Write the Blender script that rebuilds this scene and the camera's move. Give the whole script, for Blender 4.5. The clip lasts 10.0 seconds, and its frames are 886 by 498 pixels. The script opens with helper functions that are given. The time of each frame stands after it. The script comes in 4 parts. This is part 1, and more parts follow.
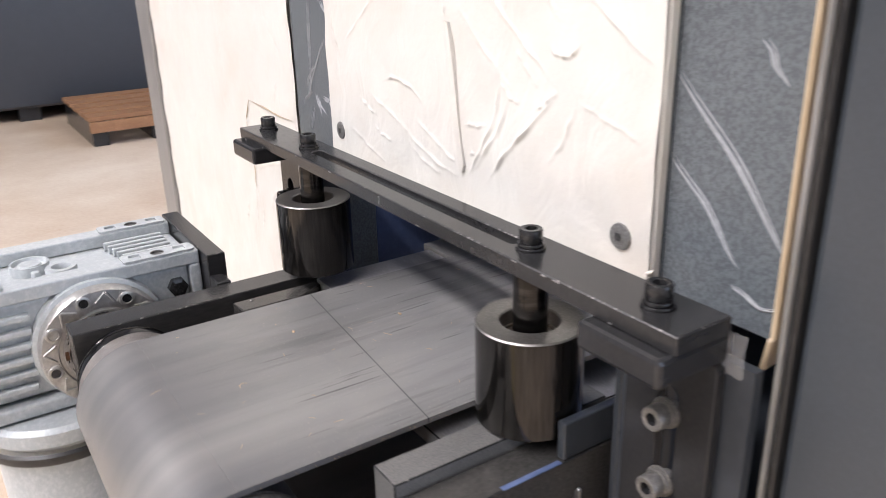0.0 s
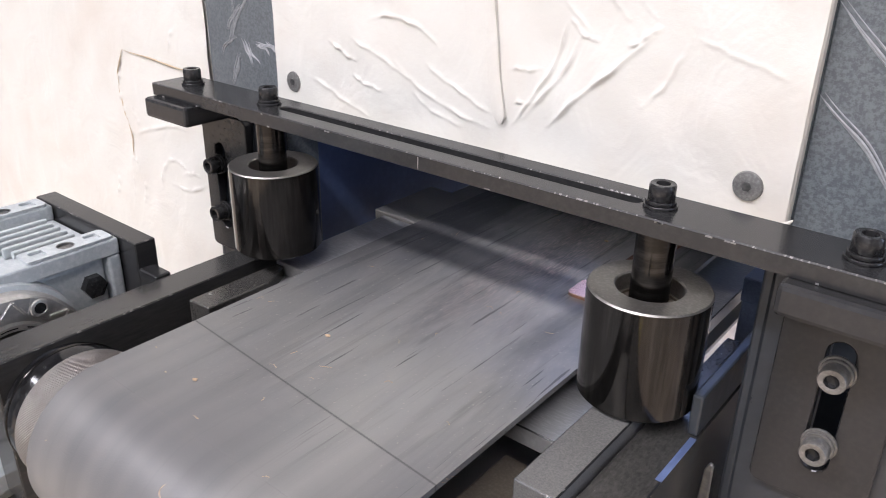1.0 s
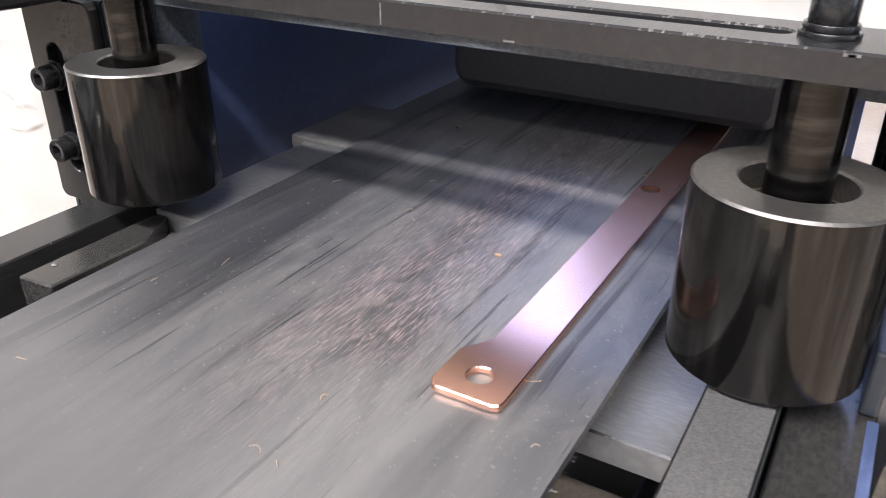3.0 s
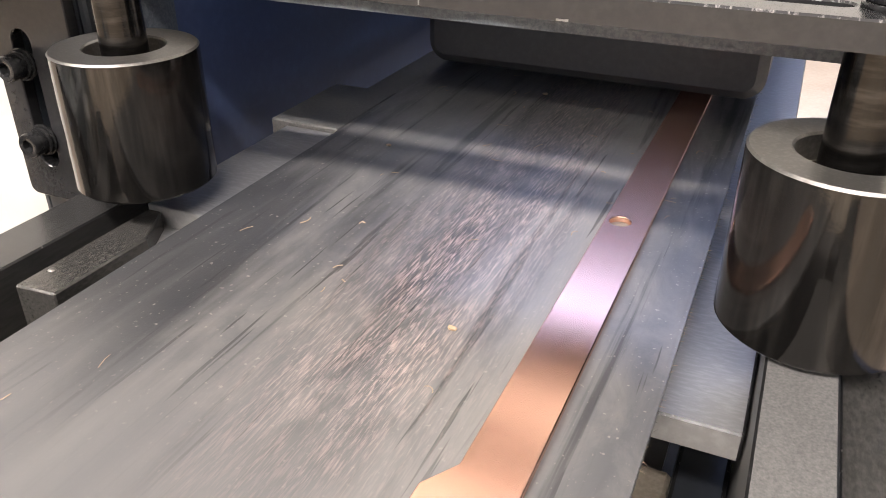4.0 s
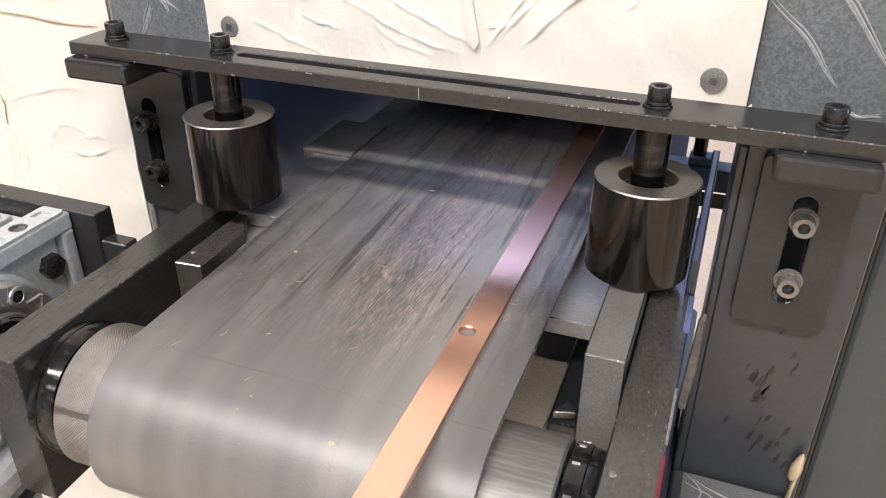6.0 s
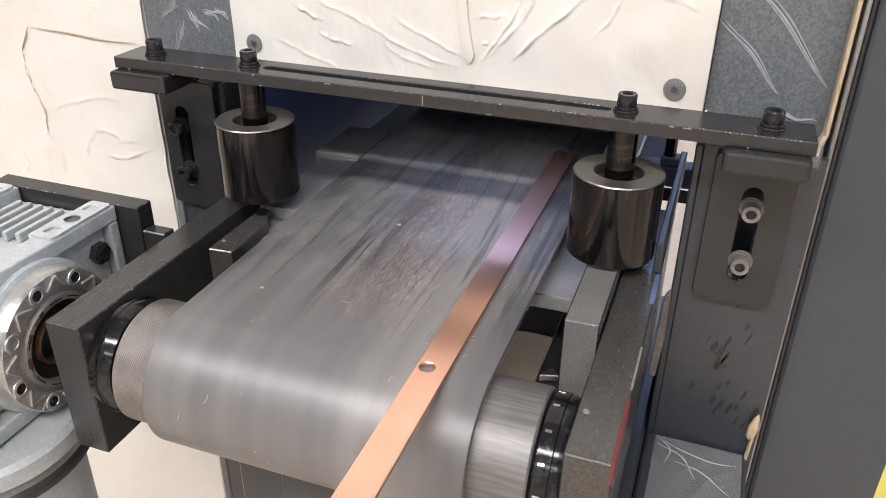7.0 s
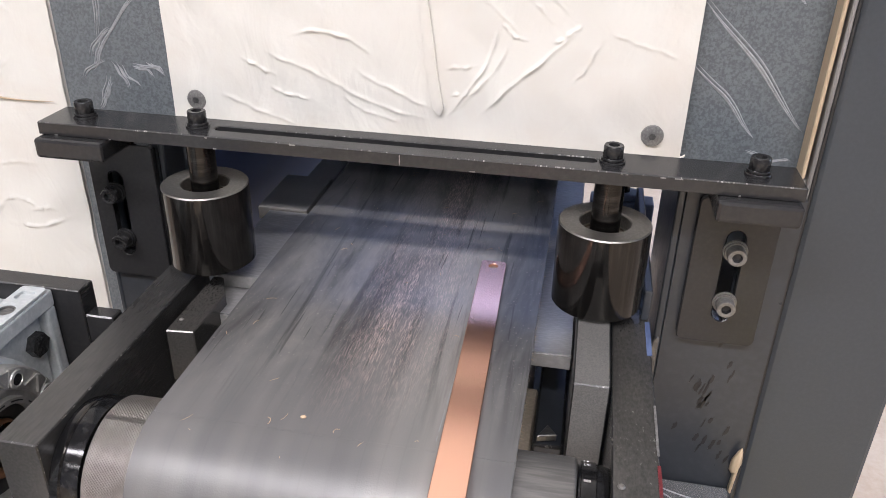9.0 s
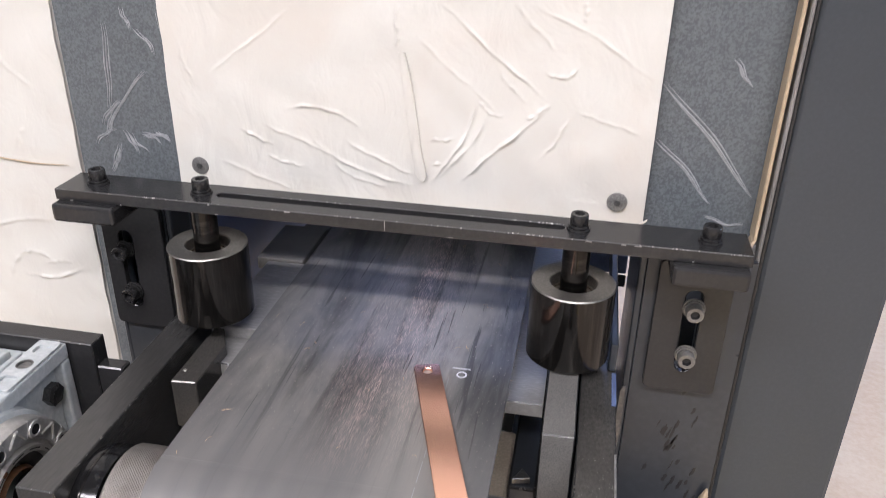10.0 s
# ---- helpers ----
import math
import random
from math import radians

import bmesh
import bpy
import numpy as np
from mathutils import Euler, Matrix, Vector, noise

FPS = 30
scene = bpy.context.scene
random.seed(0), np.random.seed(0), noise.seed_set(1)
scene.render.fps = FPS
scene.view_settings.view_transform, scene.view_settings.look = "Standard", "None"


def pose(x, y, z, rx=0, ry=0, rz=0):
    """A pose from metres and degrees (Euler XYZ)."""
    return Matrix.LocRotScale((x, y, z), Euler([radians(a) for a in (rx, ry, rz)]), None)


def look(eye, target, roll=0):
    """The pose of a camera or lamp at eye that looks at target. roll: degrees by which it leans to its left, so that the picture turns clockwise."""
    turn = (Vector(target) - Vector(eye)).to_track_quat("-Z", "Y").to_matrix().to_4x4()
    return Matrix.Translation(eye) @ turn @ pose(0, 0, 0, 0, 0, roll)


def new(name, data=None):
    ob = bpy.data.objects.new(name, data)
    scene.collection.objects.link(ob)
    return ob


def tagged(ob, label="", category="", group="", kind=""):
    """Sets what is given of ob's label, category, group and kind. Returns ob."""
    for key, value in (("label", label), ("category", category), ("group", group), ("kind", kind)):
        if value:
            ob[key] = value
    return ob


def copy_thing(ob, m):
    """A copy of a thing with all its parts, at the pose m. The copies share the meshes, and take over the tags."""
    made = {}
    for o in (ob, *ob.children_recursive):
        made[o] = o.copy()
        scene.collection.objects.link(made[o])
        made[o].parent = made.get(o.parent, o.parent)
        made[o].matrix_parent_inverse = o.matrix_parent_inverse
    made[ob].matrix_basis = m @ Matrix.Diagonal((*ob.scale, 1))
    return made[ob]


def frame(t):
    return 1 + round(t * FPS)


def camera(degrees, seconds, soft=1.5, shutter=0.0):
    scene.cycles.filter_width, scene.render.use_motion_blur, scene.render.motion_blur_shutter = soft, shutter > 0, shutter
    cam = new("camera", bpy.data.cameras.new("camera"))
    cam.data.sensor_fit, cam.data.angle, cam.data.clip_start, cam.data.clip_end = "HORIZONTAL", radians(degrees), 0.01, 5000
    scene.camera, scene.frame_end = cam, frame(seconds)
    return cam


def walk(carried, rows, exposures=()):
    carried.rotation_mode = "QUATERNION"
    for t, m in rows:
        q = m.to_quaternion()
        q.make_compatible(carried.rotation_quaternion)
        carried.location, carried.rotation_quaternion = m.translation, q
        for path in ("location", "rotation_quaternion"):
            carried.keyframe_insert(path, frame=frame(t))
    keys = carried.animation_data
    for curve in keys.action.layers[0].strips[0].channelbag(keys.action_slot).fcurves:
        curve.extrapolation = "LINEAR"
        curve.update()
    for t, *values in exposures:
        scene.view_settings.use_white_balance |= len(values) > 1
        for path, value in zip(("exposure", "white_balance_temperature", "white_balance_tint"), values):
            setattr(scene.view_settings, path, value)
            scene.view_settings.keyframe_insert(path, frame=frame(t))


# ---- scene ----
cam = camera(58.4, 10.0, 0.9, 0.25)
EXPOSURES = [(0, 0.42, 6350, 10), (0.5, 0.33, 6250, 10), (2.0, 0.33, 6150, 10), (2.5, 0.38, 6100, 10), (3.0, 0.66, 6250, 9), (4.5, 1.0, 7050, 8), (5.0, 0.94, 6950, 8), (5.5, 0.69, 6850, 8), (7.0, 0.28, 6550, 7), (9.0, 0.21, 6350, 9), (10.0, 0.16, 6300, 10)]
PATH = [
    (0, (0.455, -0.255, 1.202), (-1.106, 0.764, 0.477), -1.4),
    (0.2, (0.395, -0.296, 1.202), (-1.06, 0.855, 0.454), -1.2),
    (0.5, (0.317, -0.329, 1.19), (-0.982, 0.968, 0.396), -0.6),
    (1, (0.283, -0.337, 1.182), (-0.85, 1.085, 0.35), 1.1),
    (1.5, (0.27, -0.336, 1.177), (-0.796, 1.123, 0.321), 1.8),
    (2, (0.244, -0.327, 1.164), (-0.781, 1.151, 0.29), 1.5),
    (2.5, (0.22, -0.279, 1.134), (-0.749, 1.229, 0.248), 0.8),
    (2.7, (0.202, -0.26, 1.117), (-0.739, 1.264, 0.228), 0.7),
    (3, (0.162, -0.24, 1.091), (-0.732, 1.3, 0.179), 0.3),
    (4.5, (0.118, -0.277, 1.095), (-0.518, 1.34, 0.104), 0.8),
    (5, (0.129, -0.32, 1.123), (-0.481, 1.3, 0.122), 0.9),
    (5.2, (0.141, -0.339, 1.139), (-0.496, 1.275, 0.144), 0.2),
    (5.5, (0.155, -0.38, 1.174), (-0.459, 1.239, 0.174), 0.6),
    (6.8, (0.201, -0.501, 1.208), (-0.397, 1.145, 0.243), 0.6),
    (7, (0.2, -0.511, 1.216), (-0.392, 1.139, 0.252), 0.6),
    (7.5, (0.165, -0.485, 1.214), (-0.318, 1.203, 0.256), 0.0),
    (8, (0.125, -0.459, 1.213), (-0.226, 1.262, 0.256), -0.0),
    (8.5, (0.117, -0.473, 1.223), (-0.191, 1.261, 0.275), 0.9),
    (9, (0.119, -0.489, 1.234), (-0.187, 1.25, 0.295), 1.3),
    (9.5, (0.123, -0.506, 1.24), (-0.18, 1.241, 0.315), 1.5),
    (10, (0.14, -0.515, 1.284), (-0.182, 1.242, 0.383), 1.1),
]
walk(cam, [(t, look(eye, target, roll)) for t, eye, target, roll in PATH], EXPOSURES)

# ---- world, lamps, exposure ----
scene.view_settings.exposure = 0.0
world = bpy.data.worlds.new("hall_air")
world.use_nodes = True
world.node_tree.nodes["Background"].inputs[0].default_value = (0.75, 0.85, 1.0, 1)
world.node_tree.nodes["Background"].inputs[1].default_value = 0.3
scene.world = world

CEILING = 5.2
LAMP_ROWS = ((-3.25, 1.42), (-7.0, 0.36), (2.2, 0.12))     # y of each lamp row, share of power


def area_lamp(name, m, sx, sy, watts, colour):
    data = bpy.data.lights.new(name, "AREA")
    data.shape, data.size, data.size_y, data.energy, data.color = "RECTANGLE", sx, sy, watts, colour
    ob = new(name, data)
    ob.matrix_world = m
    return tagged(ob, kind="structure")


for row_y, share in LAMP_ROWS:
    area_lamp("lamp_row", pose(-0.6, row_y, CEILING - 0.16), 7.0, 0.6, 320 * share, (1.0, 0.94, 0.99))


# added blue fill from the east side, no source in view
area_lamp("window_light", pose(6.9, 2.0, 2.1, 0, 90, 0), 2.2, 4.0, 120, (0.66, 0.77, 1.0))
# added rear fill, unseen, for blue sheen on belt and copper strip
area_lamp("clerestory_light", pose(0.0, 4.9, 3.75, -90, 0, 0), 5.5, 2.1, 138, (0.38, 0.50, 1.0))

# ---- materials ----
def mat(name, base, rough=0.5, metal=0.0, spec=0.5):
    m = bpy.data.materials.new(name)
    m.use_nodes = True
    b = m.node_tree.nodes["Principled BSDF"]
    b.inputs["Base Color"].default_value = (*base, 1)
    b.inputs["Roughness"].default_value = rough
    b.inputs["Metallic"].default_value = metal
    b.inputs["Specular IOR Level"].default_value = spec
    return m


class Tree:
    """Short hand for the nodes of a material."""

    def __init__(self, m):
        self.n, self.l = m.node_tree.nodes, m.node_tree.links
        self.bsdf = self.n["Principled BSDF"]
        self.coord = self.n.new("ShaderNodeTexCoord").outputs["Object"]

    def link(self, a, b):
        self.l.new(a, b)

    def attribute(self, name):
        node = self.n.new("ShaderNodeAttribute")
        node.attribute_name = name
        return node.outputs["Vector"]

    def mapped(self, vec, scale=(1, 1, 1), rot=(0, 0, 0)):
        node = self.n.new("ShaderNodeMapping")
        node.inputs["Scale"].default_value = scale
        node.inputs["Rotation"].default_value = rot
        self.link(vec, node.inputs["Vector"])
        return node.outputs["Vector"]

    def noise(self, vec, scale, detail=4, rough=0.55, warp=0.0):
        node = self.n.new("ShaderNodeTexNoise")
        node.inputs["Scale"].default_value, node.inputs["Detail"].default_value = scale, detail
        node.inputs["Roughness"].default_value, node.inputs["Distortion"].default_value = rough, warp
        self.link(vec, node.inputs["Vector"])
        return node.outputs["Fac"]

    def ramp(self, fac, *stops):
        node = self.n.new("ShaderNodeValToRGB")
        els = node.color_ramp.elements
        while len(els) < len(stops):
            els.new(0.5)
        for el, (p, c) in zip(els, stops):
            el.position = p
            el.color = (*c, 1) if isinstance(c, tuple) else (c, c, c, 1)
        self.link(fac, node.inputs["Fac"])
        return node.outputs["Color"]

    def mix(self, fac, a, b, kind="MIX"):
        node = self.n.new("ShaderNodeMix")
        node.data_type, node.blend_type = "RGBA", kind
        for sock, v in ((node.inputs["Factor"], fac), (node.inputs["A"], a), (node.inputs["B"], b)):
            if isinstance(v, (int, float)):
                sock.default_value = v if sock.name == "Factor" else (v, v, v, 1)
            elif isinstance(v, tuple):
                sock.default_value = (*v, 1)
            else:
                self.link(v, sock)
        return node.outputs["Result"]

    def math(self, op, a, b=0.0):
        node = self.n.new("ShaderNodeMath")
        node.operation = op
        for sock, v in zip(node.inputs, (a, b)):
            if isinstance(v, (int, float)):
                sock.default_value = v
            else:
                self.link(v, sock)
        return node.outputs[0]

    def bump(self, height, strength=0.2, distance=0.001, below=None):
        node = self.n.new("ShaderNodeBump")
        node.inputs["Strength"].default_value, node.inputs["Distance"].default_value = strength, distance
        self.link(height, node.inputs["Height"])
        if below is not None:
            self.link(below, node.inputs["Normal"])
        self.link(node.outputs["Normal"], self.bsdf.inputs["Normal"])
        return node.outputs["Normal"]

    def colour(self, out):
        self.link(out, self.bsdf.inputs["Base Color"])

    def rough(self, out):
        self.link(out, self.bsdf.inputs["Roughness"])


def worn(name, dark, light, rough=(0.25, 0.5), metal=0.0, grain=(60, 60, 60), spots=400, bump=0.08, spec=0.5, amount=(0.45, 0.75)):
    """Painted or blackened metal: broad stains, fine grain and a rough sheen."""
    m = mat(name, dark, rough[0], metal, spec)
    t = Tree(m)
    broad = t.noise(t.coord, 14, 5, 0.6, 0.4)
    fine = t.noise(t.mapped(t.coord, grain), 8, 4, 0.6)
    blend = t.mix(0.68, broad, fine)
    t.colour(t.mix(t.ramp(blend, (amount[0], 0.0), (amount[1], 1.0)), dark, light))
    t.rough(t.ramp(blend, (0.3, rough[0]), (0.75, rough[1])))
    speck = t.noise(t.coord, spots, 3, 0.6)
    t.bump(speck, bump, 0.0006)
    return m


BLACK_STEEL = worn("blackened_steel", (0.024, 0.024, 0.025), (0.034, 0.0335, 0.033), (0.16, 0.27), 0.15, (40, 4, 40), 300, 0.02, 0.42)
DUSTY_RAIL = worn("dusty_rail", (0.095, 0.094, 0.09), (0.25, 0.24, 0.222), (0.42, 0.6), 0.15, (130, 130, 130), 900, 0.2, amount=(0.35, 0.85))
TABLE_STEEL = worn("dull_slide_plate", (0.24, 0.238, 0.235), (0.36, 0.355, 0.35), (0.36, 0.52), 0.35, (20, 80, 20), 500, 0.1)
SIDE_RAIL = worn("rubbed_rail", (0.05, 0.048, 0.045), (0.145, 0.138, 0.127), (0.17, 0.30), 0.5, (90, 40, 90), 900, 0.08, amount=(0.30, 0.9))
GUARD_FACE = worn("dull_black_face", (0.085, 0.083, 0.084), (0.115, 0.112, 0.112), (0.5, 0.65), 0.0, (30, 30, 30), 400, 0.05)
GLOSS_BLACK = worn("oiled_black_nut", (0.018, 0.018, 0.019), (0.06, 0.06, 0.061), (0.1, 0.2), 0.6, (30, 30, 30), 400, 0.02)
BLACK_RAIL = worn("blackened_rail", (0.042, 0.042, 0.041), (0.088, 0.085, 0.081), (0.18, 0.28), 0.4, (70, 10, 70), 900, 0.03, amount=(0.30, 0.9))
ROLLER_STEEL = worn("polished_black_roller", (0.032, 0.030, 0.028), (0.095, 0.088, 0.080), (0.06, 0.15), 0.85, (30, 30, 2), 500, 0.05)
RING_STEEL = worn("turned_steel_face", (0.22, 0.21, 0.195), (0.36, 0.345, 0.32), (0.33, 0.5), 0.9, (80, 80, 80), 300, 0.05)
SHAFT_STEEL = worn("dark_shaft", (0.028, 0.026, 0.024), (0.085, 0.08, 0.075), (0.10, 0.22), 0.9, (8, 8, 60), 300, 0.05)
EDGE_STEEL = worn("bright_worn_edge", (0.035, 0.035, 0.035), (0.42, 0.40, 0.38), (0.3, 0.5), 0.6, (90, 40, 40), 300, 0.05, amount=(0.565, 0.71))
DRUM_STEEL = worn("dull_drum_steel", (0.13, 0.127, 0.122), (0.24, 0.233, 0.222), (0.38, 0.55), 0.5, (4, 60, 60), 400, 0.08)
PLATE_STEEL = worn("bare_plate", (0.13, 0.13, 0.13), (0.28, 0.27, 0.26), (0.28, 0.5), 0.8, (20, 80, 20), 500, 0.1)
BOLT_STEEL = worn("black_bolt", (0.03, 0.03, 0.031), (0.09, 0.088, 0.085), (0.17, 0.30), 0.55, (60, 60, 60), 900, 0.1)
ZINC_STEEL = worn("grey_zinc_bolt", (0.185, 0.176, 0.163), (0.34, 0.323, 0.30), (0.35, 0.55), 0.6, (60, 60, 60), 900, 0.1)
POST_PAINT = worn("dark_grey_paint", (0.027, 0.031, 0.037), (0.039, 0.044, 0.051), (0.27, 0.42), 0.0, (20, 20, 20), 700, 0.12, 0.55)
DOOR_PAINT = worn("slate_paint", (0.038, 0.045, 0.053), (0.046, 0.054, 0.063), (0.28, 0.4), 0.0, (40, 40, 40), 900, 0.15)
HOOD_PAINT = worn("navy_inner_paint", (0.055, 0.080, 0.165), (0.08, 0.112, 0.21), (0.4, 0.6), 0.0, (20, 20, 20), 500, 0.1)
ALU_PAINT = worn("pale_grey_cast_aluminium", (0.40, 0.43, 0.44), (0.56, 0.58, 0.58), (0.35, 0.55), 0.15, (30, 30, 30), 600, 0.25)
ALU_BARE = worn("bare_cast_aluminium", (0.42, 0.41, 0.39), (0.6, 0.59, 0.57), (0.28, 0.5), 0.7, (30, 30, 30), 500, 0.2)
RUBBER = worn("black_rubber", (0.016, 0.016, 0.016), (0.034, 0.033, 0.032), (0.35, 0.5), 0.0, (30, 30, 30), 400, 0.05)
CHROME = worn("bright_bearing_steel", (0.5, 0.5, 0.5), (0.65, 0.65, 0.65), (0.12, 0.25), 1.0, (30, 30, 30), 400, 0.02)
RUST = worn("rusty_bore", (0.10, 0.045, 0.02), (0.25, 0.12, 0.06), (0.5, 0.8), 0.3, (30, 30, 30), 600, 0.2)
TRIM_GREY = worn("grey_trim", (0.22, 0.215, 0.205), (0.32, 0.31, 0.30), (0.35, 0.5), 0.3, (30, 30, 4), 500, 0.1)
TAPE = worn("yellowed_film_edge", (0.42, 0.33, 0.22), (0.55, 0.45, 0.32), (0.3, 0.5), 0.0, (30, 30, 4), 300, 0.2)
WALL_MAT = worn("hall_wall_paint", (0.40, 0.41, 0.43), (0.47, 0.48, 0.50), (0.6, 0.8), 0.0, (1, 1, 1), 60, 0.1)
WOOD = worn("pallet_wood", (0.22, 0.11, 0.05), (0.34, 0.19, 0.10), (0.6, 0.8), 0.0, (3, 20, 20), 120, 0.2)
PALE = worn("pale_blue_white_paint", (0.62, 0.66, 0.72), (0.72, 0.75, 0.80), (0.4, 0.6))
NICK = worn("bare_nick", (0.20, 0.195, 0.19), (0.38, 0.37, 0.36), (0.35, 0.5), 0.6)
TAN = worn("tan_pad", (0.26, 0.22, 0.17), (0.38, 0.335, 0.265), (0.6, 0.8))
YELLOW = worn("yellow_floor_paint", (0.62, 0.48, 0.04), (0.7, 0.56, 0.08), (0.4, 0.6))
# blue tone of a reflection on the right rail, held as colour
BLUE_REFLECTION = worn("painted_blue_reflection", (0.06, 0.085, 0.17), (0.15, 0.20, 0.36), (0.5, 0.65), 0.0, (30, 9, 30), 300, 0.1)
CHALK = worn("pale_print", (0.55, 0.56, 0.6), (0.7, 0.7, 0.74), (0.4, 0.6))
SMUDGE = worn("dark_grease_smudge", (0.010, 0.010, 0.011), (0.02, 0.02, 0.021), (0.3, 0.5))
CRUMB = worn("tan_crumb", (0.45, 0.32, 0.2), (0.62, 0.5, 0.38), (0.6, 0.8))


def hammer_material():
    """Blue-grey textured machine paint: a fine pebbled grain with pale flecks."""
    m = mat("blue_grey_texture_paint", (0.09, 0.104, 0.114), 0.45)
    t = Tree(m)
    pebble = t.noise(t.coord, 560, 4, 0.65)
    wide = t.noise(t.coord, 7, 3, 0.5)
    base = t.mix(t.ramp(pebble, (0.42, 0.0), (0.58, 1.0)), (0.076, 0.088, 0.097), (0.128, 0.143, 0.152))
    t.colour(t.mix(t.ramp(wide, (0.4, 0.0), (0.7, 0.25)), base, (0.075, 0.088, 0.098)))
    t.rough(t.ramp(pebble, (0.4, 0.38), (0.6, 0.55)))
    t.bump(pebble, 0.5, 0.0006)
    return m


HAMMER_PAINT = hammer_material()


def floor_material():
    """Sandy smooth concrete: wide tan stains and a fine speckle."""
    m = mat("sandy_concrete", (0.5, 0.42, 0.33), 0.5)
    t = Tree(m)
    wide = t.noise(t.coord, 1.3, 6, 0.65, 0.0)
    fine = t.noise(t.coord, 60, 4, 0.6)
    t.colour(t.mix(t.ramp(t.mix(0.25, wide, fine), (0.36, 0.0), (0.66, 1.0)), (0.42, 0.315, 0.22), (0.60, 0.53, 0.43)))
    t.rough(t.ramp(wide, (0.3, 0.4), (0.7, 0.62)))
    return m


FLOOR_MAT = floor_material()
INLET_BLUE = worn("blue_grey_inner_paint", (0.085, 0.11, 0.18), (0.14, 0.17, 0.25), (0.35, 0.5))
SCREW_GREY = worn("dull_grey_screw", (0.19, 0.187, 0.18), (0.34, 0.335, 0.325), (0.3, 0.5), 0.5, (90, 90, 90), 900, 0.2)
BEARING = worn("oil_stained_bearing", (0.09, 0.075, 0.06), (0.26, 0.215, 0.17), (0.25, 0.4), 0.6)
RED_PAINT = worn("rubbed_red_paint", (0.10, 0.012, 0.016), (0.20, 0.03, 0.035), (0.35, 0.5))


def film_material():
    m = mat("cream_protective_film", (0.80, 0.765, 0.715), 0.42)
    t = Tree(m)
    stain = t.noise(t.coord, 9, 5, 0.6, 0.5)
    t.colour(t.mix(t.ramp(stain, (0.45, 0.0), (0.8, 1.0)), (0.605, 0.598, 0.555), (0.575, 0.535, 0.478)))
    peel = t.noise(t.coord, 260, 3, 0.6)
    soft = t.noise(t.mapped(t.coord, (1, 1, 0.6)), 26, 3, 0.5, 1.2)
    low = t.bump(soft, 0.35, 0.006)
    t.bump(peel, 0.18, 0.0012, low)
    return m


